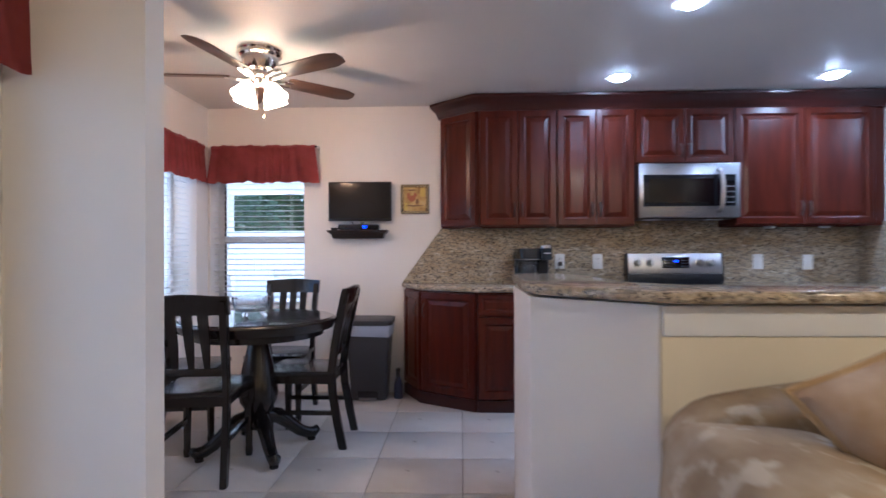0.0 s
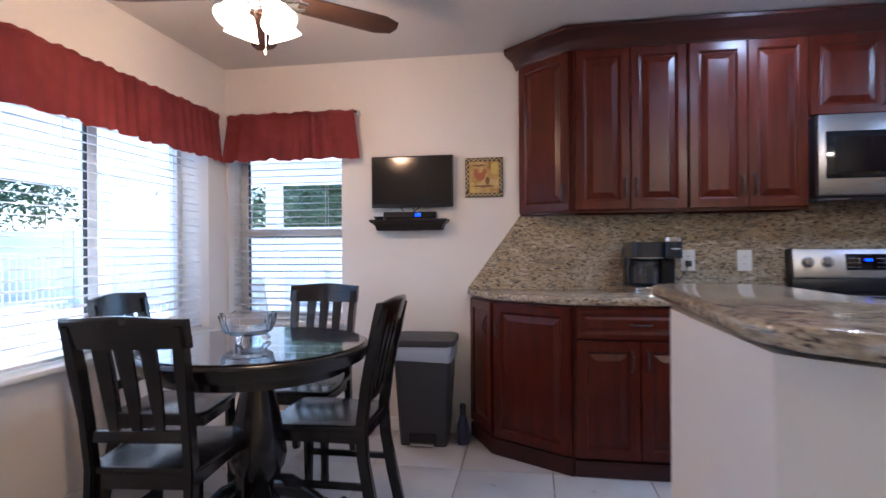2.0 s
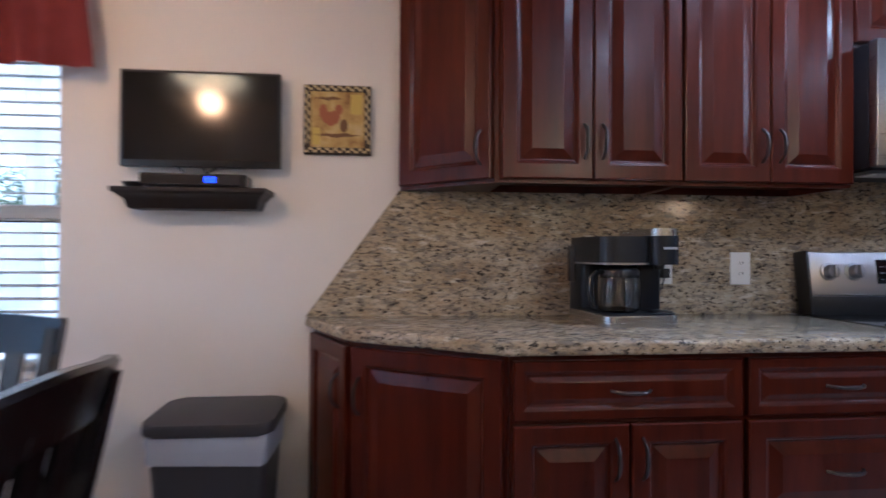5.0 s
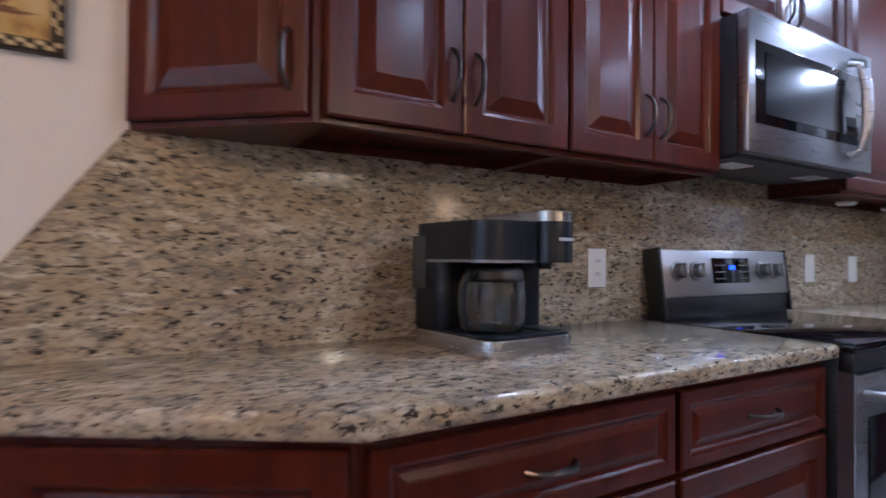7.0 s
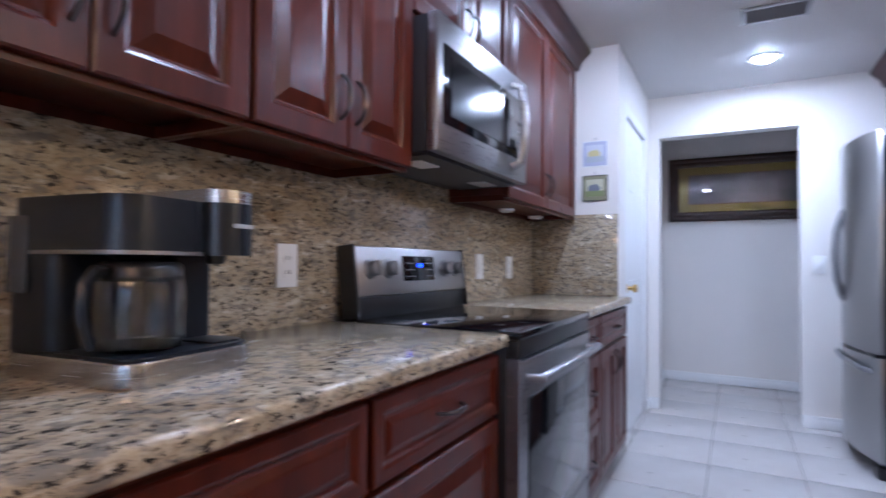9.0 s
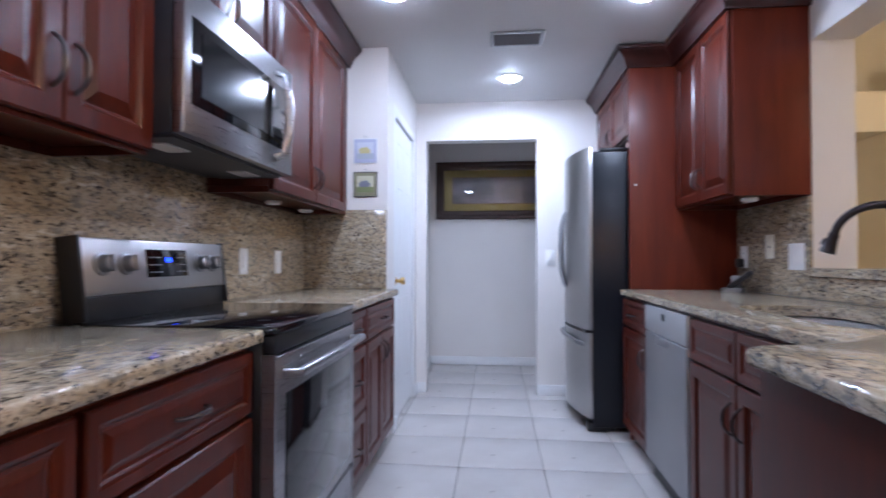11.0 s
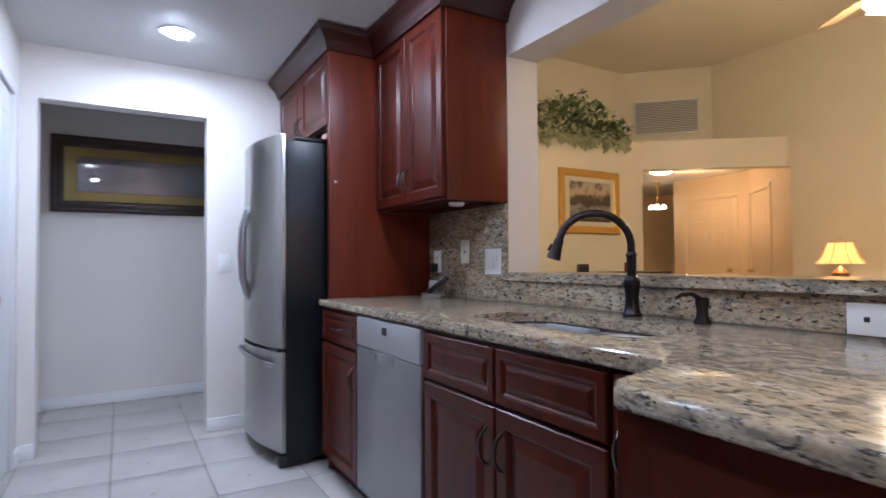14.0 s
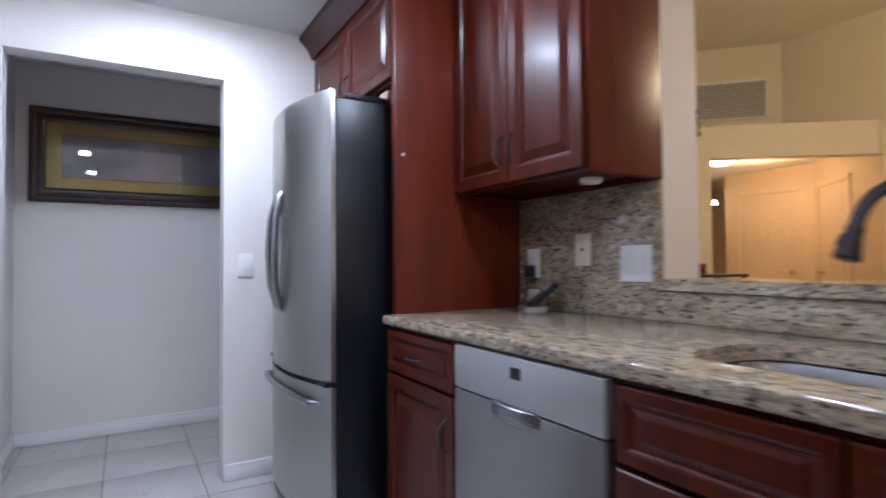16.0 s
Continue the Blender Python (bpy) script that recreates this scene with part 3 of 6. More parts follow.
for x in np.arange(-9, 5, 0.14):
    part("picket", boxes((x - 0.009, x + 0.009, 11.0, 11.018, 0, 1.25)), TRIM, fence)
part("rail", boxes((-9, 5, 10.99, 11.03, 1.2, 1.24), (-9, 5, 10.99, 11.03, 0.2, 0.24)), TRIM, fence)
for y in np.arange(-3, 11, 0.14):
    part("picket", boxes((-9.5, -9.482, y - 0.009, y + 0.009, 0, 1.25)), TRIM, fence)
part("rail", boxes((-9.51, -9.47, -3, 11, 1.2, 1.24), (-9.51, -9.47, -3, 11, 0.2, 0.24)), TRIM, fence)


yw = thing("garden_wall", (0, 0, -0.16), 0, "white rendered garden wall behind the fence", "garden wall")
part("wall_panel", boxes((-13.0, 9, 12.4, 12.55, 0, 1.75), (-13.15, -13.0, -6, 12.55, 0, 1.75)), STUCCO, yw)
part("coping", boxes((-13.0, 9, 12.36, 12.59, 1.75, 1.82), (-13.19, -12.96, -6, 12.59, 1.75, 1.82)), STUCCO, yw)


def tree(x, y, h, seed):
    rng = random.Random(seed)
    t = thing("tree", (x, y, -0.18), rng.uniform(0, 360), "broadleaf garden tree with a loose green crown", "tree", "garden trees")
    bm = tube(bmesh.new(), [(0, 0, 0), (0.05, 0.02, h * 0.3), (0, 0.08, h * 0.62)], [0.16, 0.12, 0.06], 8)
    tips = []
    for k in range(9):
        a, e = rng.uniform(0, 6.28), rng.uniform(0.32, 0.95)
        tip = (math.cos(a) * h * 0.30 * rng.uniform(0.5, 1.2), math.sin(a) * h * 0.30 * rng.uniform(0.5, 1.2), h * e)
        tube(bm, [(0.03, 0.03, h * rng.uniform(0.25, 0.5)), (tip[0] * 0.5, tip[1] * 0.5, tip[2] * 0.85), tip], [0.05, 0.035, 0.012], 6)
        tips.append(tip)
    part("trunk", bm, BARK, t)
    bm = bmesh.new()
    for tip in tips:
        leaf_cloud(bm, 620, tip, (h * 0.11, h * 0.11, h * 0.10), 0.17, rng)
    part("crown", bm, LEAF, t)


for i, (x, y, h) in enumerate(((-5.5, 21, 6.5), (-2.0, 23, 7.0), (1.5, 20, 6.0), (-20, 11, 6.5), (-21, 6.5, 6.0), (-10, 22, 7), (-21, 2, 6.5), (-19, 16, 7))):
    tree(x, y, h, 40 + i)


def patio_chair(x, y, rz):
    c = thing("patio_chair", (x, y, -0.08), rz, "white patio armchair with lattice webbing on the slab", "patio chair", "patio chairs")
    fr = bmesh.new()
    for sx in (-0.27, 0.27):
        tube(fr, [(sx, -0.25, 0), (sx, -0.25, 0.62), (sx, 0.22, 0.64), (sx, 0.28, 0)], 0.014, 8)
        tube(fr, [(sx, -0.22, 0.4), (sx, 0.22, 0.38), (sx, 0.40, 1.0)], 0.014, 8)
    tube(fr, [(-0.27, 0.40, 1.0), (0.27, 0.40, 1.0)], 0.014, 8)
    part("tube_frame", fr, WHITE_PLASTIC, c)
    for k in range(7):
        xx = -0.23 + k * 0.077
        part("strap", boxes((xx - 0.024, xx + 0.024, -0.22, 0.2, 0.40, 0.405)), PATIO_CLOTH, c)
    for k in range(6):
        xx = -0.22 + k * 0.088
        bm = bmesh.new()
        vs = [bm.verts.new(p) for p in ((xx - 0.03, 0.22, 0.42), (xx + 0.03, 0.22, 0.42), (xx + 0.03, 0.395, 0.98), (xx - 0.03, 0.395, 0.98))]
        bm.faces.new(vs)
        bmesh.ops.solidify(bm, geom=list(bm.faces), thickness=0.004)
        part("back_strap", bm, PATIO_CLOTH, c)
    for k in range(5):
        zz = 0.5 + k * 0.105
        yy = 0.22 + (zz - 0.42) * 0.3125
        part("back_strap", boxes((-0.26, 0.26, yy - 0.008, yy - 0.003, zz - 0.024, zz + 0.024)), PATIO_CLOTH, c)


patio_chair(-2.38, 5.75, 175)
patio_chair(-2.2, 7.6, 20)
patio_chair(-1.15, 6.5, -80)
pt = thing("patio_table", (-2.05, 6.75, -0.08), 0, "round glass patio table on the slab", "patio table")
part("tabletop", lathe(bmesh.new(), [(0, 0.70), (0.5, 0.70), (0.51, 0.71), (0.5, 0.72), (0, 0.72)], 32), WHITE_PLASTIC, pt)
for a in (45, 135, 225, 315):
    part("leg", tube(bmesh.new(), [(0.38 * math.cos(radians(a)), 0.38 * math.sin(radians(a)), 0), (0.3 * math.cos(radians(a)), 0.3 * math.sin(radians(a)), 0.70)], 0.014, 8), WHITE_PLASTIC, pt)

# ---- cabinets ----
# a cabinet's local x runs along its face, the face looks to -y


def front(c, kind, x0, x1, z0, z1, y, handle=None, mat_=None):
    """A door or drawer front on the face plane y, with its pull."""
    w, h = x1 - x0, z1 - z0
    d = finish(kind, ring_panel(bmesh.new(), w, h, door_rings(w, h), (x0, y, z0)), mat_ or CHERRY, c, "", 9)
    if handle:
        hx, hz, up_ = handle
        part("handle", pull(bmesh.new(), x0 + hx, y - 0.019, z0 + hz, 0.11, up_), PEWTER, d, "dark pewter arched pull")
    return d


def cabinet(name, x, y, rz, width, depth, z0, z1, label, fronts, group):
    c = thing(name, (x, y, 0), rz, label, "cabinet", group)
    part("body", boxes((0, width, 0, depth, z0 + 0.026, z1), bevel=0.002), CHERRY, c)
    part("bottom_rail", boxes((0, width, 0, 0.019, z0, z0 + 0.0255)), CHERRY, c)
    part("back_rail", boxes((0.0165, width - 0.0165, depth - 0.014, depth, z0, z0 + 0.0255)), CHERRY, c)
    for x0 in (0, width - 0.016):
        part("side_lip", boxes((x0, x0 + 0.016, 0.0195, depth, z0, z0 + 0.0255)), CHERRY, c)
    for f in fronts:
        front(c, *f)
    return c


G_UP, G_LOW = "wall cabinets", "base cabinets"
UZ0, UZ1 = 1.365, 2.285


def upper_pair(x, y, rz, w, depth, z0, z1, label, gap=0.004):
    h, half = z1 - z0, w / 2
    hz = 0.12 if h > 0.6 else 0.09
    return cabinet("wall_cabinet", x, y, rz, w, depth, z0, z1, label, [
        ("door", gap, half - 0.002, z0 + 0.012, z1 - 0.012, -0.001, (half - 0.03 - gap, hz, True)),
        ("door", half + 0.002, w - gap, z0 + 0.012, z1 - 0.012, -0.001, (0.028, hz, True))], G_UP)


upper_pair(0.324, 4.22, 0, 0.60, 0.278, UZ0, UZ1, "cherry wall cabinet with two raised panel doors")
upper_pair(0.926, 4.22, 0, 0.598, 0.278, UZ0, UZ1, "cherry wall cabinet with two raised panel doors")
upper_pair(1.526, 4.22, 0, 0.757, 0.278, 1.842, UZ1, "short cherry cabinet above the microwave")
upper_pair(2.285, 4.22, 0, 1.05, 0.278, UZ0, UZ1, "wide cherry wall cabinet with two doors")
structure("cabinet_filler", boxes((3.336, 3.419, 4.215, 4.498, UZ0, UZ1)), CHERRY, "cherry filler strip beside the wall", "trim")
# angled end cabinet
ac = thing("wall_cabinet", (0, 0, 0), 0, "angled cherry end cabinet with one door", "cabinet", G_UP)
part("body", prism(bmesh.new(), [(0.018, 4.498), (0.018, 4.475), (0.308, 4.222), (0.323, 4.222), (0.323, 4.498)], UZ0, UZ1), CHERRY, ac)
ang = math.degrees(math.atan2(4.222 - 4.475, 0.308 - 0.018))
L = math.hypot(0.29, 0.253)
dd = front(ac, "door", 0.006, L - 0.004, UZ0 + 0.012, UZ1 - 0.012, -0.001, (L - 0.045, 0.10, True))
dd.matrix_basis = pose(0.018, 4.475, 0, 0, 0, ang)
# puck lights under the east cabinet
for x in (2.62, 3.05):
    pk = tagged(finish("puck_light", lathe(bmesh.new(), [(0, 0), (0.03, 0), (0.038, 0.006), (0.038, 0.016), (0, 0.016)], 20), WHITE_PLASTIC), "white round puck light under a cabinet", "puck light", "puck lights")
    pk.location = (x, 4.34, UZ0 - 0.016)


def sweep(bm, path, profile, closed_ends=True):
    """Sweeps (out, z) along a polyline; out is to the right of the walking direction."""
    n = len(path)
    cols = []
    for i, p in enumerate(path):
        dirs = []
        if i > 0:
            dirs.append((Vector(p) - Vector(path[i - 1])).normalized())
        if i < n - 1:
            dirs.append((Vector(path[i + 1]) - Vector(p)).normalized())
        ns = [Vector((d.y, -d.x)) for d in dirs]
        m = sum(ns, Vector((0, 0))).normalized()
        k = 1 / max(0.3, m.dot(ns[0]))
        cols.append([bm.verts.new((p[0] + m.x * o * k, p[1] + m.y * o * k, z)) for o, z in profile])
    for a, b in zip(cols, cols[1:]):
        for j in range(len(profile)):
            k = (j + 1) % len(profile)
            bm.faces.new((a[j], b[j], b[k], a[k]))
    bm.faces.new(cols[0])
    bm.faces.new(cols[-1][::-1])
    return bm


CROWN = [(-0.004, 2.27), (0.012, 2.27), (0.016, 2.288), (0.024, 2.296), (0.026, 2.31), (0.045, 2.335), (0.066, 2.352), (0.072, 2.362), (0.080, 2.366), (0.082, 2.385), (-0.004, 2.385)]
cm = sweep(bmesh.new(), [(0.004, 4.497), (0.004, 4.472), (0.303, 4.205), (3.418, 4.205)], CROWN)
tagged(finish("crown_moulding", cm, CHERRY_DARK), "dark cherry crown moulding along the wall cabinets", "moulding", "", "structure")
cm = sweep(bmesh.new(), [(4.628, 2.495), (3.572, 2.495), (3.572, 2.225), (2.819, 2.225), (2.819, 1.853)][::-1], [(-o, z) for o, z in CROWN])
tagged(finish("crown_moulding", cm, CHERRY_DARK), "dark cherry crown moulding over refrigerator and sink cabinets", "moulding", "", "structure")

# base cabinets, north side
BZ = 0.872
bc = thing("base_cabinet", (0, 0, 0), 0, "angled cherry base cabinet with two narrow doors", "cabinet", G_LOW)
part("body", prism(bmesh.new(), [(-0.285, 4.497), (-0.132, 4.185), (0.292, 3.935), (0.292, 4.497)], 0.0, BZ), CHERRY, bc)
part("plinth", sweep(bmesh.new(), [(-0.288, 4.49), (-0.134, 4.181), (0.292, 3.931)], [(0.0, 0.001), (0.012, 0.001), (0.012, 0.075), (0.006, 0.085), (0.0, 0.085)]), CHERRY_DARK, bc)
d1 = front(bc, "door", 0.008, math.hypot(0.153, 0.312) - 0.008, 0.10, BZ - 0.012, -0.001, (0.29, 0.62, True))
d1.matrix_basis = pose(-0.285, 4.497, 0, 0, 0, math.degrees(math.atan2(-0.312, 0.153)))
L2 = math.hypot(0.424, 0.25)
d2 = front(bc, "door", 0.010, L2 - 0.012, 0.10, BZ - 0.012, -0.001, (0.03, 0.62, True))
d2.matrix_basis = pose(-0.132, 4.185, 0, 0, 0, math.degrees(math.atan2(-0.25, 0.424)))


def base_unit(x, y, rz, w, depth, label, layout):
    fr = []
    if layout == "drawer_doors":
        fr = [("drawer", 0.008, w - 0.008, 0.705, BZ - 0.012, -0.001, (w / 2 - 0.008, 0.075, False)),
              ("door", 0.008, w / 2 - 0.003, 0.10, 0.692, -0.001, (w / 2 - 0.05, 0.50, True)),
              ("door", w / 2 + 0.003, w - 0.008, 0.10, 0.692, -0.001, (0.03, 0.50, True))]
    elif layout == "drawers":
        fr = [("drawer", 0.008, w - 0.008, 0.705, BZ - 0.012, -0.001, (w / 2 - 0.008, 0.078, False)),
              ("drawer", 0.008, w - 0.008, 0.40, 0.692, -0.001, (w / 2 - 0.008, 0.15, False)),
              ("drawer", 0.008, w - 0.008, 0.10, 0.388, -0.001, (w / 2 - 0.008, 0.15, False))]
    elif layout == "drawer_door":
        fr = [("drawer", 0.008, w - 0.008, 0.705, BZ - 0.012, -0.001, (w / 2 - 0.008, 0.075, False)),
              ("door", 0.008, w - 0.008, 0.10, 0.692, -0.001, (w - 0.05, 0.47, True))]
    elif layout == "sink":
        fr = [("drawer_front", 0.008, w / 2 - 0.004, 0.700, BZ - 0.012, -0.001), ("drawer_front", w / 2 + 0.004, w - 0.008, 0.700, BZ - 0.012, -0.001),
              ("door", 0.008, w / 2 - 0.004, 0.10, 0.688, -0.001, (w / 2 - 0.045, 0.47, True)), ("door", w / 2 + 0.004, w - 0.008, 0.10, 0.688, -0.001, (0.033, 0.47, True))]
    c = thing("base_cabinet", (x, y, 0), rz, label, "cabinet", G_LOW)
    if layout == "sink":
        part("body", boxes((0, w, 0, 0.018, 0.09, BZ), (0, 0.018, 0.018, depth, 0.09, BZ), (w - 0.018, w, 0.018, depth, 0.09, BZ), (0.018, w - 0.018, 0.018, depth, 0.09, 0.11), (0, w, 0.05, depth, 0.0, 0.09)), CHERRY, c)
    else:
        part("body", boxes((0, w, 0, depth, 0.09, BZ), (0, w, 0.05, depth, 0.0, 0.09)), CHERRY, c)
    for f in fr:
        front(c, *f)
    return c


bu = base_unit(0.294, 3.935, 0, 0.645, 0.56, "cherry base cabinet with a drawer over two doors", "drawer_doors")
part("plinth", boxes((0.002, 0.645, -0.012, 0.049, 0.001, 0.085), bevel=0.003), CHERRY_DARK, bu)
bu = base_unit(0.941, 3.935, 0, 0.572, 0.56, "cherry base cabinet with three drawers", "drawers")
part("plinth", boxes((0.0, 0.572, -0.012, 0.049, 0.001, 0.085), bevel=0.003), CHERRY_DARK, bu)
base_unit(2.295, 3.935, 0, 0.42, 0.56, "cherry base cabinet with three drawers", "drawers")
base_unit(2.717, 3.935, 0, 0.70, 0.56, "cherry base cabinet with a drawer and door", "drawer_doors")
# sink side: faces look to +y
base_unit(3.568, 2.515, 180, 0.502, 0.65, "narrow cherry base cabinet with drawer and door", "drawer_door")
base_unit(2.442, 2.515, 180, 0.852, 0.65, "cherry sink base with two panelled doors", "sink")
cf = thing("base_cabinet", (0, 0, 0), 0, "cherry corner cabinet of the peninsula", "cabinet", G_LOW)
part("body", boxes((0.704, 1.375, 2.28, 2.752, 0.09, BZ), (0.704, 1.34, 2.28, 2.70, 0, 0.09), (1.376, 1.505, 2.06, 2.51, 0.09, BZ), (1.506, 1.588, 2.49, 2.51, 0.09, BZ)), CHERRY, cf)
part("end_panel", ring_panel(bmesh.new(), 0.662, BZ - 0.1, [(0, 0), (0, 0.006), (0.002, 0.008)], (0, 0, 0)), CHERRY, cf).matrix_basis = pose(1.37, 2.753, 0.095, 0, 0, 180)
cd = front(cf, "door", 0.0, 0.19, 0.10, BZ - 0.012, -0.001, (0.03, 0.6, True))
cd.matrix_basis = pose(1.583, 2.511, 0, 0, 0, 180)

# sink side wall cabinets and refrigerator surround
su = upper_pair(3.566, 2.20, 180, 0.740, 0.345, 1.392, UZ1, "cherry wall cabinet beside the tall panel")
# Thin skin added to carry the lit tint on this side.
part("side_panel", boxes((0.7405, 0.7465, 0.002, 0.343, 1.394, UZ1 - 0.001), bevel=0.001), CHERRY_LIT, su, "warm-lit cherry tint side")
pk = tagged(finish("puck_light", lathe(bmesh.new(), [(0, 0), (0.03, 0), (0.038, 0.006), (0.038, 0.018), (0, 0.018)], 20), WHITE_PLASTIC), "white round puck light under a cabinet", "puck light", "puck lights")
pk.location = (2.93, 2.08, 1.374)
structure("tall_panel", boxes((3.572, 3.606, 1.852, 2.49, 0.0, UZ1), bevel=0.002), CHERRY_LIT, "tall cherry side panel beside the refrigerator", "panel")
sc_ = tagged(finish("screw_cap", lathe(bmesh.new(), [(0, 0), (0.007, 0), (0.006, 0.003), (0, 0.004)], 12), WHITE_PLASTIC), "small white cap on the cherry panel", "cap")
sc_.matrix_world = pose(3.572, 2.455, 1.55, 0, -90)
upper_pair(4.625, 2.47, 180, 1.016, 0.615, 1.86, UZ1, "cherry cabinet above the refrigerator")

# ---- countertops and splashbacks ----
CT0, CT1 = 0.876, 0.915


def slab(name, pts, label, z0=CT0, z1=CT1, category="countertop", bevel=0.012):
    return tagged(finish(name, prism(bmesh.new(), pts, z0, z1, bevel), GRANITE, angle=50), label, category)


slab("countertop", [(-0.318, 4.498), (-0.152, 4.165), (0.282, 3.892), (1.516, 3.892), (1.516, 4.498)], "speckled beige granite countertop with a clipped corner")
slab("countertop", [(2.292, 3.892), (3.418, 3.892), (3.418, 4.498), (2.292, 4.498)], "speckled beige granite countertop beside the stove")
inner = [(1.455 - 0.055 * math.sin(radians(a)), 2.60 - 0.055 * math.cos(radians(a))) for a in range(0, 91, 15)]
sc = slab("countertop", [(0.704, 2.05), (0.886, 1.868), (3.57, 1.868), (3.57, 2.548)] + inner + [(1.375, 2.76), (1.34, 2.80), (0.704, 2.813)], "speckled beige granite sink countertop turning into a peninsula")


def bool_cut(target, bm):
    cutter = finish("cutter", bm, GRANITE)
    mod = target.modifiers.new("hole", "BOOLEAN")
    mod.operation, mod.object, mod.solver = "DIFFERENCE", cutter, "EXACT"
    dg = bpy.context.evaluated_depsgraph_get()
    me = bpy.data.meshes.new_from_object(target.evaluated_get(dg))
    target.modifiers.clear()
    target.data = me
    bpy.data.objects.remove(cutter, do_unlink=True)


def round_rect(x0, x1, y0, y1, r, n=6):
    pts = []
    for cx, cy, a0 in ((x1 - r, y1 - r, 0), (x0 + r, y1 - r, 90), (x0 + r, y0 + r, 180), (x1 - r, y0 + r, 270)):
        for k in range(n + 1):
            a = radians(a0 + 90 * k / n)
            pts.append((cx + r * math.cos(a), cy + r * math.sin(a)))
    return pts


bool_cut(sc, prism(bmesh.new(), round_rect(1.655, 2.40, 2.04, 2.405, 0.13), 0.8, 1.0))
sc.data.shade_smooth()
sc.data.set_sharp_from_angle(angle=radians(50))

sk = thing("kitchen_sink", (0, 0, 0), 0, "undermounted stainless double bowl sink", "sink")
for x0, x1 in ((1.65, 2.005), (2.035, 2.405)):
    bm = bmesh.new()
    rings = []
    for inset, z in ((-0.012, CT0 - 0.004), (0.004, CT0 - 0.006), (0.012, CT0 - 0.03), (0.02, 0.76), (0.05, 0.715), (0.09, 0.708)):
        rings.append([bm.verts.new((x, y, z)) for x, y in round_rect(x0 + inset, x1 - inset, 2.04 + inset, 2.41 - inset, max(0.03, 0.10 - inset * 0.5))])
    for a, b in zip(rings, rings[1:]):
        for k in range(len(a)):
            bm.faces.new((a[k], a[(k + 1) % len(a)], b[(k + 1) % len(b)], b[k]))
    bm.faces.new(rings[-1])
    bmesh.ops.solidify(bm, geom=list(bm.faces), thickness=0.002)
    part("bowl", bm, brushed("bright sink steel", (0.78, 0.78, 0.79), 0.36), sk)
    part("drain", lathe(bmesh.new(), [(0, 0.004), (0.03, 0.004), (0.042, 0.002), (0.044, 0.0)], 20, ((x0 + x1) / 2, 2.2, 0.7085)), CHROME, sk)
part("divider", boxes((2.003, 2.037, 2.05, 2.40, 0.83, 0.862), bevel=0.006), STEEL, sk)

# backsplash slabs
bs = bmesh.new()
vs = [(-0.315, CT1), (1.0, CT1), (1.0, UZ0 - 0.001), (0.012, UZ0 - 0.001)]
lo = [bs.verts.new((x, 4.499, z)) for x, z in vs]
hi = [bs.verts.new((x, 4.478, z)) for x, z in vs]
bs.faces.new(hi)
bs.faces.new(lo[::-1])
for i in range(4):
    bs.faces.new((lo[i], lo[(i + 1) % 4], hi[(i + 1) % 4], hi[i]))
box(bs, 1.0, 3.419, 4.478, 4.499, CT1, UZ0 - 0.001)
box(bs, 1.527, 2.283, 4.478, 4.499, UZ0 - 0.001, 1.425)
structure("backsplash_north", bs, GRANITE, "granite backsplash slab with a diagonal end", "backsplash")
structure("backsplash_side", boxes((3.400, 3.419, 3.965, 4.477, CT1, 1.395), bevel=0.003), GRANITE, "granite backsplash slab on the pantry wall", "backsplash")
structure("backsplash_south", boxes((2.825, 3.571, 1.851, 1.868, CT1, 1.388), (0.895, 2.825, 1.851, 1.868, CT1, 1.016), bevel=0.002), GRANITE, "granite backsplash slab behind the sink", "backsplash")
pb = prism(bmesh.new(), [(0.702, 2.037), (0.887, 1.852), (0.895, 1.868), (0.718, 2.045)], CT1, 1.016)
structure("backsplash_corner", pb, GRANITE, "granite backsplash slab turning the corner", "backsplash")
structure("backsplash_bar", boxes((0.702, 0.718, 2.047, 2.785, CT1, 1.016)), GRANITE, "granite backsplash slab under the bar", "backsplash")
bar = slab("bar_top", [(0.44, 2.84), (0.41, 2.02), (0.44, 1.93), (0.76, 1.61), (0.84, 1.58), (2.823, 1.58), (2.823, 1.885), (0.95, 1.885), (0.79, 2.06), (0.79, 2.80), (0.75, 2.85), (0.48, 2.88)], "raised granite bar top on the half wall", 1.018, 1.056, "bar top", 0.014)

# ---- range ----
st = thing("stove", (1.905, 0, 0), 0, "stainless and black electric range between counters", "stove")
part("body", boxes((-0.378, 0.378, 3.90, 4.47, 0.06, 0.895), bevel=0.004), BLACK, st)
part("cooktop", boxes((-0.379, 0.379, 3.862, 4.41, 0.896, 0.918), bevel=0.006), BLACK_GLASS, st, "black glass cooktop")
part("front_trim", boxes((-0.378, 0.378, 3.866, 3.90, 0.845, 0.895), bevel=0.006), BLACK, st)
ov = part("oven_door", boxes((-0.372, 0.372, 3.862, 3.90, 0.30, 0.84), bevel=0.006), STEEL, st, "stainless oven door")
part("oven_window", boxes((-0.315, 0.315, 3.858, 3.864, 0.345, 0.735), bevel=0.002), BLACK_GLASS, ov, "dark oven window")
hb = bmesh.new()
tube(hb, [(-0.33, 3.862, 0.79), (-0.33, 3.815, 0.795), (-0.2, 3.805, 0.80), (0, 3.80, 0.802), (0.2, 3.805, 0.80), (0.33, 3.815, 0.795), (0.33, 3.862, 0.79)], 0.013, 10)
part("door_handle", hb, STEEL, ov)
part("storage_drawer", boxes((-0.372, 0.372, 3.866, 3.90, 0.08, 0.285), bevel=0.006), STEEL, st)
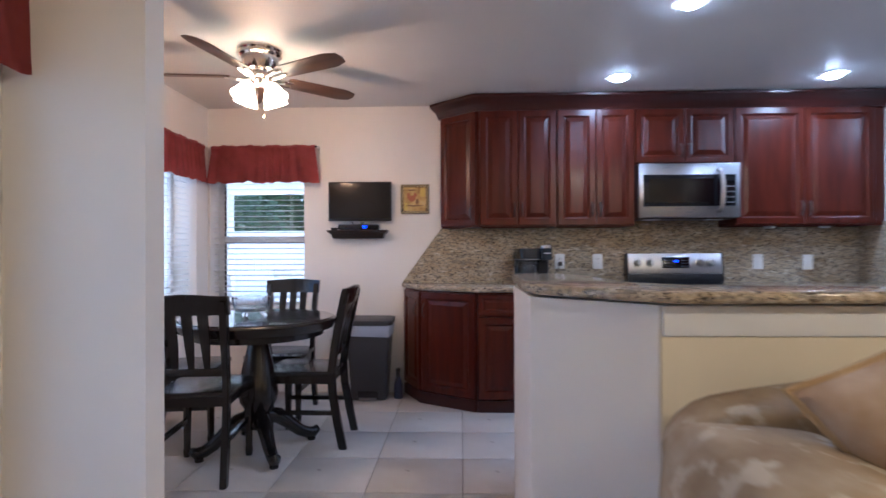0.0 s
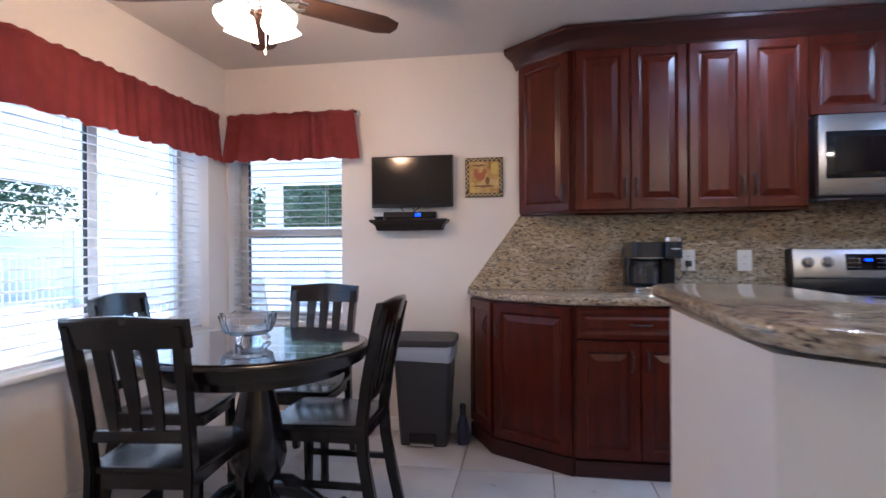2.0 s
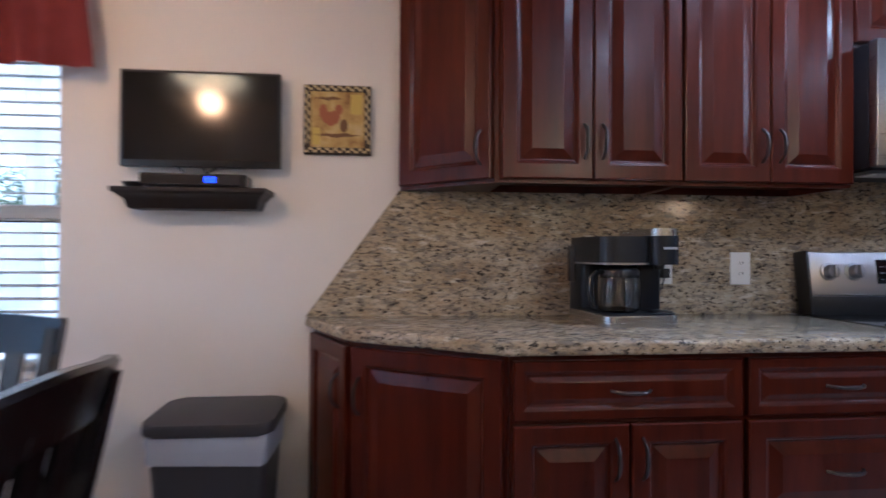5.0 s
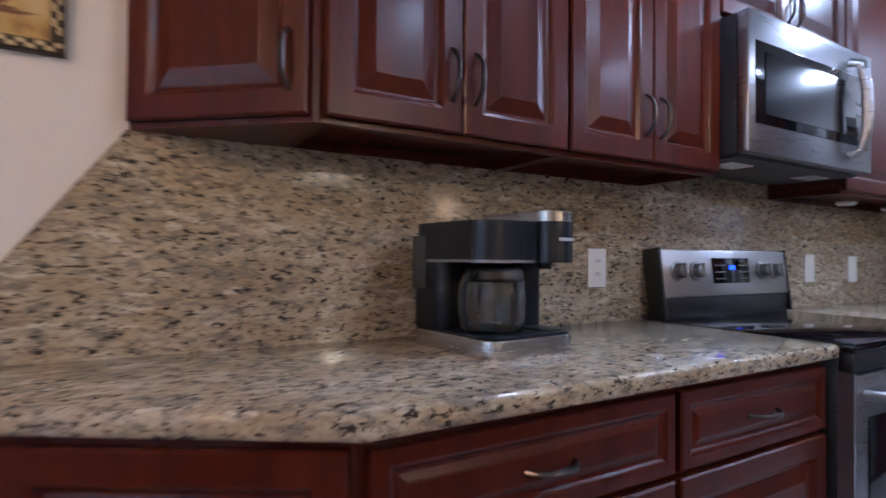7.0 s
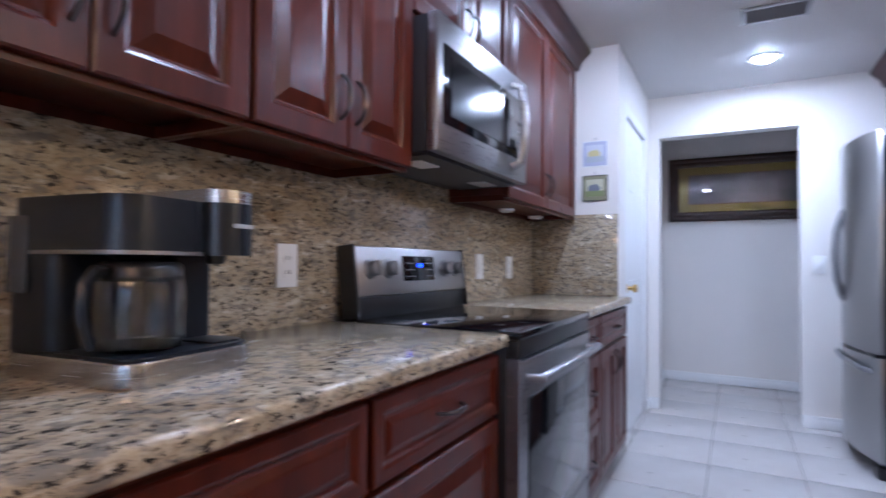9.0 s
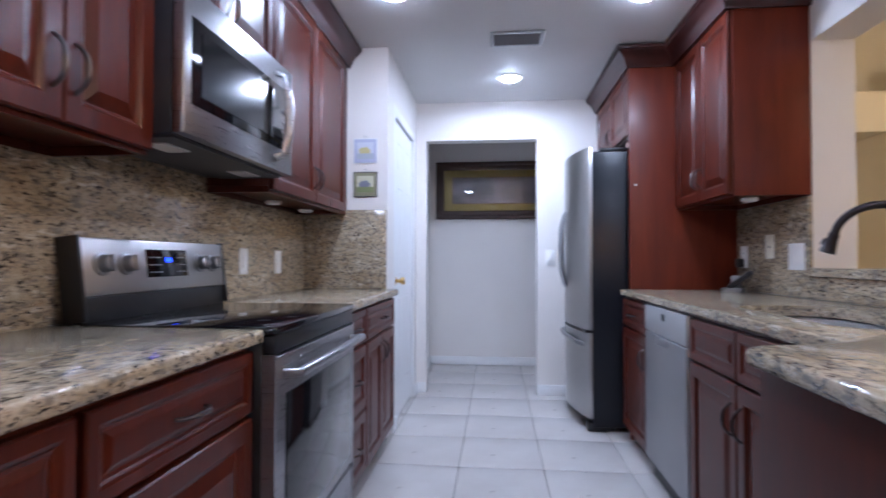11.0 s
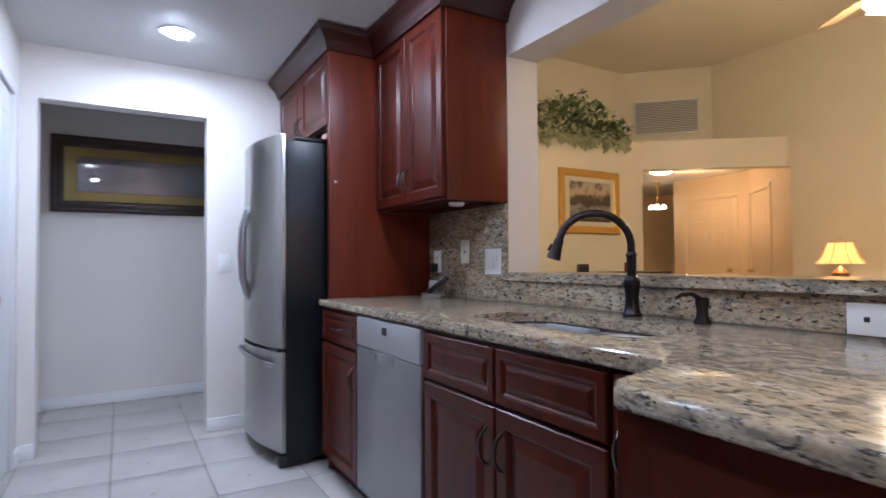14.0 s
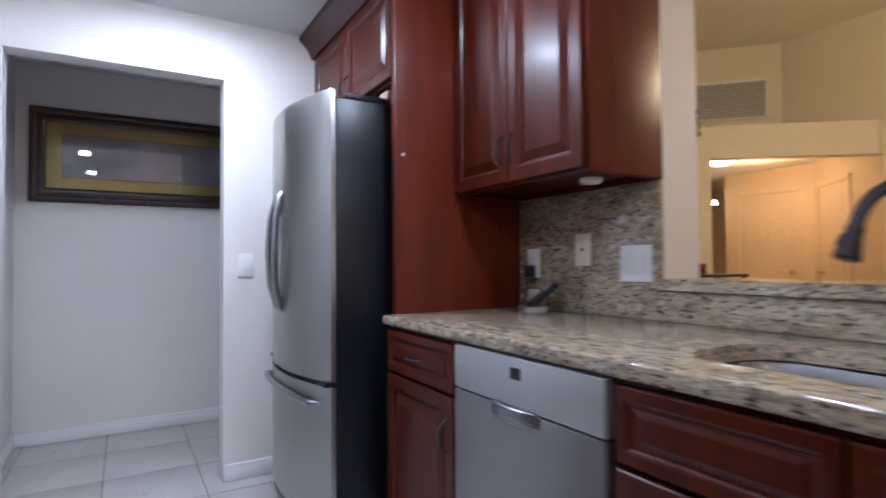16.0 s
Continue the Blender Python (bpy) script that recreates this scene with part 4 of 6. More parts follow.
for s in (-1, 1):
    part("side_trim", boxes((s * 0.376 - 0.006, s * 0.376 + 0.006, 3.864, 3.90, 0.08, 0.845)), STEEL, st)
# control panel leaning back
cp = bmesh.new()
box(cp, -0.378, 0.378, -0.03, 0.03, 0, 0.165, bevel=0.008)
pn = part("control_panel", cp, brushed("control panel steel", (0.52, 0.51, 0.51), 0.34), st, "stainless control panel")
pn.matrix_basis = pose(0, 4.425, 0.985, -7)
for s in (-1, 1):
    part("end_cap", boxes((s * 0.3785 - 0.0065, s * 0.3785 + 0.0065, -0.033, 0.034, -0.065, 0.17), bevel=0.004), BLACK, pn)
part("lower_panel", boxes((-0.376, 0.376, 4.40, 4.462, 0.915, 0.988), bevel=0.004), BLACK, st)
part("display", boxes((-0.105, 0.115, -0.0335, -0.029, 0.045, 0.135), bevel=0.001), BLACK_GLASS, pn)
for k, xx in enumerate((-0.008, 0.004, 0.016)):
    part("display_digit", boxes((xx, xx + 0.008, -0.0355, -0.0335, 0.094, 0.108)), BLUE_LED, pn)
legend = mat("grey legend print", (0.25, 0.25, 0.27), 0.5)
for r in range(3):
    for k in range(3):
        part("legend_mark", boxes((-0.092 + 0.022 * k, -0.080 + 0.022 * k, -0.0355, -0.0335, 0.059 + r * 0.024, 0.063 + r * 0.024)), legend, pn)
        part("legend_mark", boxes((0.052 + 0.02 * k, 0.062 + 0.02 * k, -0.0355, -0.0335, 0.059 + r * 0.024, 0.063 + r * 0.024)), legend, pn)
for xx in (-0.30, -0.20, 0.20, 0.285):
    kn = part("knob", lathe(bmesh.new(), [(0.0, 0.0), (0.034, 0.0), (0.034, 0.006), (0.026, 0.008), (0.024, 0.030), (0.02, 0.034), (0, 0.034)], 24), STEEL, pn)
    kn.matrix_basis = pose(xx, -0.029, 0.09, 90)
    part("grip", boxes((-0.006, 0.006, -0.024, 0.024, 0.03, 0.042), bevel=0.003), STEEL_SOFT, kn)

# ---- microwave ----
mw = thing("microwave", (1.905, 4.12, 1.425), 0, "stainless over-range microwave under a cabinet", "microwave")
part("body", boxes((-0.377, 0.377, 0.035, 0.375, 0.0, 0.408), bevel=0.003), BLACK, mw)
part("door_panel", boxes((-0.378, 0.378, 0.0, 0.034, 0.0, 0.412), bevel=0.006), STEEL, mw, "stainless front")
part("window", boxes((-0.345, 0.345, -0.003, 0.003, 0.085, 0.325), bevel=0.002), BLACK_GLASS, mw, "dark glass window")
part("window_mesh", boxes((-0.30, 0.18, -0.0055, -0.003, 0.115, 0.295)), SCREEN, mw)
part("badge", boxes((-0.025, 0.025, -0.002, 0.001, 0.035, 0.045)), legend, mw)
part("handle", tube(bmesh.new(), [(0.215, 0.0, 0.045), (0.222, -0.035, 0.06), (0.228, -0.045, 0.13), (0.23, -0.048, 0.205), (0.228, -0.045, 0.28), (0.222, -0.035, 0.35), (0.215, 0.0, 0.365)], 0.013, 10, 1.3), STEEL, mw, "bowed stainless handle")
part("vent_grille", boxes((-0.36, 0.36, 0.04, 0.30, -0.008, -0.001)), CHARCOAL, mw)
for xx in (-0.3, 0.18):
    part("task_lamp", boxes((xx, xx + 0.12, 0.1, 0.17, -0.012, -0.008)), WHITE_PLASTIC, mw)
for k in range(4):
    for j in range(3):
        part("keypad_mark", boxes((0.268 + j * 0.024, 0.282 + j * 0.024, -0.0045, -0.003, 0.11 + k * 0.04, 0.118 + k * 0.04)), legend, mw)

# ---- refrigerator ----
fg = thing("refrigerator", (3.70, 0, 0), 0, "stainless french door refrigerator with black sides", "refrigerator")
part("body", boxes((0.005, 0.905, 1.90, 2.69, 0.03, 1.785), bevel=0.006), NAVY_BLACK, fg, "blue-black side panels")
for xx in (0.01, 0.75):
    part("hinge_cover", boxes((xx, xx + 0.15, 2.46, 2.64, 1.785, 1.812), bevel=0.008), BLACK, fg)


def bowed(bm, x0, x1, z0, z1, y0, centre, half, bow):
    n = 12
    pts = []
    for i in range(n + 1):
        x = x0 + (x1 - x0) * i / n
        pts.append((x, y0 + 0.018 + bow * (1 - ((x - centre) / half) ** 2)))
    return prism(bm, [(x0, y0)] + pts + [(x1, y0)], z0, z1, 0.005, 2)


for x0, x1, nm in ((0.0, 0.453, "door"), (0.457, 0.91, "door")):
    dr = part(nm, bowed(bmesh.new(), x0, x1, 0.645, 1.815, 2.692, 0.455, 0.455, 0.088), STEEL_FRIDGE, fg, "bowed stainless door")
    hx = 0.405 if x0 == 0 else 0.505
    s = 1 if x0 == 0 else -1
    part("handle", tube(bmesh.new(), [(hx + s * 0.04, 2.76, 0.87), (hx + s * 0.02, 2.805, 0.92), (hx, 2.83, 1.02), (hx - s * 0.012, 2.837, 1.17), (hx, 2.83, 1.32), (hx + s * 0.02, 2.805, 1.42), (hx + s * 0.04, 2.76, 1.47)], 0.014, 10, 1.2), STEEL, dr)
fz = part("freezer_drawer", bowed(bmesh.new(), 0.0, 0.91, 0.085, 0.625, 2.692, 0.455, 0.455, 0.088), STEEL_FRIDGE, fg, "bowed stainless drawer")
part("handle", tube(bmesh.new(), [(0.08, 2.72, 0.54), (0.10, 2.775, 0.555), (0.25, 2.803, 0.565), (0.455, 2.815, 0.567), (0.66, 2.803, 0.565), (0.81, 2.775, 0.555), (0.83, 2.72, 0.54)], 0.014, 10, 1.2), STEEL, fz)
part("gasket", boxes((0.01, 0.90, 2.64, 2.735, 0.626, 0.644)), BLACK, fg)
part("toe_grille", boxes((0.01, 0.90, 2.55, 2.65, 0.012, 0.028), bevel=0.004), BLACK, fg)
for xx in (0.05, 0.86):
    part("foot", boxes((xx - 0.04, xx + 0.04, 2.60, 2.725, 0.0, 0.06), bevel=0.012), BLACK, fg)
part("badge", lathe(bmesh.new(), [(0, 0), (0.018, 0), (0.016, 0.003), (0, 0.003)], 16), CHROME, fg).matrix_basis = pose(0.10, 2.735, 1.70, -90)
part("dispenser_screen", boxes((0.895, 0.913, 2.70, 2.722, 1.05, 1.22)), BLACK, fg)
tagged(finish("small_box", boxes((3.62, 3.70, 2.40, 2.52, 1.8155, 1.85), bevel=0.003), mat("pink and cream carton", (0.55, 0.33, 0.28), 0.6)), "small pink and cream carton on the refrigerator", "box").location = (0.09, -0.06, -0.002)

# ---- dishwasher ----
dw = thing("dishwasher", (3.06, 2.52, 0), 180, "satin steel dishwasher under the granite counter", "dishwasher")
part("body", boxes((0.004, 0.606, 0.02, 0.62, 0.0, 0.872)), BLACK, dw)
part("door", boxes((0.004, 0.606, -0.022, 0.019, 0.10, 0.735), bevel=0.006), STEEL_SOFT, dw)
part("control_strip", boxes((0.004, 0.606, -0.022, 0.019, 0.738, 0.868), bevel=0.006), mat("grey control strip", (0.48, 0.49, 0.50), 0.38, 0.5), dw, "pale grey control strip")
part("pocket_handle", prism(bmesh.new(), [(0.20, -0.0225), (0.25, -0.04), (0.30, -0.045), (0.35, -0.04), (0.40, -0.0225)], 0.70, 0.742, 0.006), STEEL, dw)
part("badge", boxes((0.285, 0.325, -0.0245, -0.0215, 0.812, 0.842)), BLACK, dw)
part("kick_plate", boxes((0.004, 0.606, 0.03, 0.05, 0.0, 0.095)), BLACK, dw)

# ---- faucet and soap dispenser ----
fc = thing("kitchen_faucet", (2.023, 1.937, CT1), -30, "oil-rubbed bronze gooseneck faucet at the sink", "faucet")
part("base", lathe(bmesh.new(), [(0, 0), (0.033, 0), (0.034, 0.008), (0.028, 0.014), (0.024, 0.045), (0.023, 0.07), (0.027, 0.10), (0.029, 0.122), (0.024, 0.134), (0.0165, 0.142), (0, 0.142)], 24), BRONZE, fc)
part("sleeve", lathe(bmesh.new(), [(0.0, 0.142), (0.0165, 0.142), (0.0165, 0.205), (0.019, 0.208), (0.019, 0.216), (0.0165, 0.22), (0.014, 0.224), (0, 0.224)], 20), BRONZE, fc)
part("lever", tube(bmesh.new(), [(-0.014, 0.0, 0.155), (-0.026, 0.0, 0.165), (-0.031, 0.0, 0.20), (-0.028, 0.0, 0.222)], [0.007, 0.006, 0.0055, 0.005], 10), BRONZE, fc)
arc = [(0, 0, 0.20), (0, 0, 0.245)] + [(0, 0.127 * (1 - math.cos(radians(a))), 0.242 + 0.117 * math.sin(radians(a))) for a in range(8, 169, 10)]
part("spout", tube(bmesh.new(), arc, 0.0135, 14), BRONZE, fc)
end, dv = Vector(arc[-1]), (Vector(arc[-1]) - Vector(arc[-2])).normalized()
head = part("spray_head", tube(bmesh.new(), [end - dv * 0.004, end + dv * 0.004, end + dv * 0.010, end + dv * 0.014, end + dv * 0.05, end + dv * 0.066, end + dv * 0.070], [0.0145, 0.0175, 0.0175, 0.0165, 0.0225, 0.0255, 0.021], 18), BRONZE, fc)
part("spray_button", tube(bmesh.new(), [end + dv * 0.022 + Vector((0, 0.018, 0.006)), end + dv * 0.045 + Vector((0, 0.022, 0.006))], [0.006, 0.007], 8), BRONZE, head)
sd = thing("soap_dispenser", (1.757, 1.942, CT1), 0, "small bronze soap pump on the granite", "soap dispenser")
part("body", lathe(bmesh.new(), [(0, 0), (0.026, 0), (0.026, 0.006), (0.018, 0.02), (0.016, 0.045), (0.02, 0.055), (0.02, 0.075), (0.014, 0.08), (0, 0.08)], 20), BRONZE, sd)
part("nozzle", tube(bmesh.new(), [(0, 0, 0.07), (0.015, 0.03, 0.092), (0.025, 0.065, 0.09), (0.03, 0.085, 0.078)], [0.009, 0.0075, 0.006, 0.005], 10), BRONZE, sd)

# ---- coffee maker ----
ck = thing("coffee_maker", (0.738, 4.265, CT1), 6, "black dual coffee maker with a glass carafe on granite", "coffee maker")
GUNMETAL = mat("gunmetal painted metal", (0.030, 0.034, 0.042), 0.26, 0.55)
POLISHED = brushed("bright brushed trim", (0.52, 0.52, 0.53), 0.22)
part("base", prism(bmesh.new(), round_rect(-0.14, 0.14, -0.172, 0.16, 0.045), 0.0, 0.044, 0.004), POLISHED, ck, "bright steel band round the base")
part("drip_tray", prism(bmesh.new(), round_rect(-0.134, 0.134, -0.166, 0.13, 0.042), 0.044, 0.050, 0.002), NAVY_BLACK, ck)
part("cup_rest", prism(bmesh.new(), round_rect(0.05, 0.125, -0.15, -0.05, 0.02), 0.050, 0.054, 0.001), BLACK, ck)
part("rear_tower", prism(bmesh.new(), round_rect(-0.134, 0.134, 0.02, 0.158, 0.03), 0.044, 0.24, 0.004), NAVY_BLACK, ck)
part("divider", prism(bmesh.new(), round_rect(0.036, 0.134, -0.06, 0.05, 0.02), 0.05, 0.235, 0.004), NAVY_BLACK, ck)
part("brew_head", prism(bmesh.new(), round_rect(-0.138, 0.06, -0.145, 0.16, 0.055, 10), 0.228, 0.322, 0.005), GUNMETAL, ck, "gunmetal brew housing")
part("brew_basket", lathe(bmesh.new(), [(0, 0.212), (0.03, 0.212), (0.05, 0.22), (0.058, 0.2285), (0, 0.2285)], 24, (-0.046, -0.06, 0)), BLACK, ck)
part("head_band", prism(bmesh.new(), round_rect(-0.1365, 0.058, -0.1435, 0.155, 0.054, 10), 0.221, 0.2275, 0.001), STEEL_SOFT, ck)
part("pod_head", prism(bmesh.new(), round_rect(0.034, 0.142, -0.178, 0.12, 0.048, 10), 0.222, 0.324, 0.004), GUNMETAL, ck, "gunmetal pod housing")
part("pod_lid", prism(bmesh.new(), round_rect(0.035, 0.141, -0.177, 0.10, 0.048, 10), 0.3245, 0.350, 0.006), POLISHED, ck, "brushed steel lid")
part("pod_nozzle", lathe(bmesh.new(), [(0, 0.205), (0.016, 0.205), (0.02, 0.2215), (0, 0.2215)], 18, (0.088, -0.11, 0)), BLACK, ck)
part("water_tank", boxes((-0.1405, -0.1345, 0.085, 0.145, 0.15, 0.29), bevel=0.003), mat("smoky clear tank", (0.05, 0.055, 0.062), 0.12), ck)
part("nameplate", boxes((0.062, 0.114, -0.1798, -0.1782, 0.276, 0.284)), mat("pale grey print", (0.40, 0.41, 0.42), 0.5), ck)
cr = part("carafe", lathe(bmesh.new(), [(0.060, 0.0), (0.070, 0.004), (0.074, 0.02), (0.074, 0.10), (0.071, 0.128), (0.066, 0.136), (0.063, 0.136), (0.068, 0.126), (0.071, 0.10), (0.071, 0.02), (0.066, 0.007), (0.0, 0.005), (0, 0.0)], 32, (-0.046, -0.072, 0.051)), GLASS, ck, "clear glass carafe")
part("carafe_lid", lathe(bmesh.new(), [(0, 0.157), (0.058, 0.157), (0.066, 0.152), (0.069, 0.145), (0.069, 0.122), (0.0, 0.122)], 28, (-0.046, -0.072, 0.052)), BLACK, cr)
part("carafe_handle", tube(bmesh.new(), [(-0.105, -0.078, 0.19), (-0.140, -0.086, 0.192), (-0.158, -0.09, 0.17), (-0.162, -0.091, 0.12), (-0.150, -0.088, 0.08), (-0.142, -0.086, 0.07)], 0.010, 10, 1.4), GUNMETAL, cr)

ck.scale = (0.90, 0.90, 0.87)

# ---- wall plates ----


def plate(x, y, z, rz, w, h, kind, colour, label):
    p = thing("wall_plate", (x, y, z), rz, label, "outlet" if kind == "outlet" else "switch")
    part("cover", boxes((-w / 2, w / 2, -0.006, 0, -h / 2, h / 2), bevel=0.002), colour, p)
    gangs = 2 if w > 0.1 else 1
    for g in range(gangs):
        gx = (g - (gangs - 1) / 2) * 0.046
        if kind == "outlet":
            for s in (-1, 1):
                part("socket", lathe(bmesh.new(), [(0, 0), (0.016, 0), (0.016, 0.003), (0, 0.003)], 14), colour, p).matrix_basis = pose(gx, -0.005, s * 0.02, 90)
                part("slot", boxes((gx - 0.007, gx - 0.005, -0.0092, -0.0078, s * 0.02 - 0.004, s * 0.02 + 0.006), (gx + 0.005, gx + 0.007, -0.0092, -0.0078, s * 0.02 - 0.004, s * 0.02 + 0.006)), CHARCOAL, p)
        elif kind == "switch":
            part("rocker", boxes((gx - 0.016, gx + 0.016, -0.0105, -0.0055, -0.033, 0.033), bevel=0.002), colour, p)
        else:
            part("jack", boxes((gx - 0.006, gx + 0.006, -0.008, -0.0055, -0.006, 0.006)), CHARCOAL, p)
    return p


plate(0.993, 4.477, 1.09, 0, 0.078, 0.122, "outlet", WHITE_PLASTIC, "white duplex outlet with a plug on granite")
plate(1.303, 4.477, 1.088, 0, 0.078, 0.122, "outlet", WHITE_PLASTIC, "white duplex outlet on granite")
plate(2.60, 4.477, 1.083, 0, 0.078, 0.122, "switch", WHITE_PLASTIC, "white rocker switch on granite")
plate(3.00, 4.477, 1.078, 0, 0.078, 0.122, "switch", WHITE_PLASTIC, "white rocker switch on granite")
plate(2.923, 1.869, 1.108, 180, 0.135, 0.128, "switch", WHITE_PLASTIC, "white double rocker switch beside the opening")
plate(3.176, 1.869, 1.162, 180, 0.08, 0.125, "jack", ALMOND, "almond telephone jack plate on granite")
plate(3.47, 1.869, 1.11, 180, 0.075, 0.125, "outlet", WHITE_PLASTIC, "white outlet with an adaptor on granite")
plate(4.629, 2.862, 1.11, -90, 0.075, 0.122, "switch", WHITE_PLASTIC, "white switch on the wall by the opening")
plate(1.338, 1.869, 0.958, 180, 0.135, 0.08, "jack", WHITE_PLASTIC, "white outlet plate on the low granite splash")
ad = thing("power_adaptor", (3.47, 1.88, 1.075), 0, "black power adaptor with a cord in an outlet", "adaptor")
part("block", boxes((-0.02, 0.02, 0.0, 0.035, -0.025, 0.025), bevel=0.004), BLACK, ad)
part("cord", tube(bmesh.new(), [(0, 0.02, -0.02), (0.005, 0.03, -0.08), (0.0, 0.05, -0.13), (-0.02, 0.07, -0.155)], 0.0025, 6), BLACK, ad)
cpl = thing("plug", (0.993, 4.47, 1.068), 0, "black plug with a cord in an outlet", "plug")
part("plug_body", boxes((-0.015, 0.015, -0.03, 0.0, -0.015, 0.02), bevel=0.004), BLACK, cpl)
part("cord", tube(bmesh.new(), [(0, -0.02, 0), (-0.03, -0.05, -0.05), (-0.08, -0.06, -0.11), (-0.17, -0.075, -0.148)], 0.003, 6), BLACK, cpl)

# ---- telephone ----
ph = thing("telephone", (3.335, 1.985, CT1), 150, "silver and black cordless phone on a charging base", "telephone")
part("charging_base", prism(bmesh.new(), round_rect(-0.06, 0.06, -0.06, 0.05, 0.02), 0, 0.022, 0.004), STEEL_SOFT, ph)
hs = part("handset", boxes((-0.024, 0.024, -0.014, 0.014, 0, 0.15), bevel=0.008), BLACK, ph)
hs.matrix_basis = pose(0.01, -0.03, 0.02, -52)
part("handset_screen", boxes((-0.017, 0.017, -0.016, -0.013, 0.09, 0.13)), STEEL_SOFT, hs)
for k in range(4):
    for j in range(3):
        part("key", boxes((-0.016 + j * 0.012, -0.008 + j * 0.012, -0.0155, -0.0135, 0.02 + k * 0.015, 0.028 + k * 0.015)), legend, hs)
part("cradle", boxes((-0.05, -0.02, -0.02, 0.03, 0.02, 0.09), bevel=0.008), STEEL_SOFT, ph)
part("cord", tube(bmesh.new(), [(0.0, 0.05, 0.03), (-0.05, 0.085, 0.10), (-0.10, 0.10, 0.17), (-0.14, 0.06, 0.22), (-0.17, 0.03, 0.25)][:4], 0.0025, 6), BLACK, ph)

# ---- breakfast nook ----
TABLE_GLASS = mat("glass over black lacquer", (0.004, 0.004, 0.005), 0.03, 0, 0.6, 0, 1.0)
TABLE_GLASS.node_tree.nodes["Principled BSDF"].inputs["IOR"].default_value = 1.75
TX, TY, TH = -1.03, 3.16, 0.785
tb = thing("dining_table", (TX, TY, 0), 20, "round black pedestal table with a glossy top", "table")
part("tabletop", lathe(bmesh.new(), [(0, TH - 0.064), (0.415, TH - 0.064), (0.438, TH - 0.058), (0.450, TH - 0.035), (0.457, TH - 0.012), (0.45, TH - 0.003), (0.44, TH), (0, TH)], 64), ESPRESSO, tb)
part("apron", lathe(bmesh.new(), [(0.34, TH - 0.10), (0.38, TH - 0.10), (0.385, TH - 0.065), (0.34, TH - 0.065)], 48), ESPRESSO, tb)
part("glass_top", lathe(bmesh.new(), [(0, TH + 0.0015), (0.432, TH + 0.0015), (0.435, TH + 0.004), (0.432, TH + 0.0065), (0, TH + 0.0065)], 64), TABLE_GLASS, tb, "glossy protective glass")
part("pedestal", lathe(bmesh.new(), [(0, 0.14), (0.075, 0.14), (0.085, 0.17), (0.075, 0.20), (0.06, 0.215), (0.07, 0.24), (0.105, 0.29), (0.115, 0.34), (0.105, 0.42), (0.085, 0.52), (0.066, 0.60), (0.06, 0.635), (0.078, 0.65), (0.085, 0.67), (0.07, 0.685), (0.10, 0.715), (0.10, TH - 0.065), (0, TH - 0.065)], 28), ESPRESSO, tb)
for a in (15, 105, 195, 285):
    c, s = math.cos(radians(a)), math.sin(radians(a))
    prof = [(0.05, 0.20, 0.05), (0.12, 0.185, 0.046), (0.19, 0.13, 0.040), (0.25, 0.075, 0.036), (0.30, 0.05, 0.034), (0.335, 0.046, 0.036), (0.355, 0.065, 0.03), (0.352, 0.08, 0.016)]
    bm = tube(bmesh.new(), [(r * c, r * s, z) for r, z, _ in prof], [q for *_, q in prof], 10, 1.0)
    lathe(bm, [(0, 0), (0.024, 0), (0.026, 0.01), (0.02, 0.02), (0, 0.02)], 12, (0.325 * c, 0.325 * s, 0))
    part("leg", bm, ESPRESSO, tb)


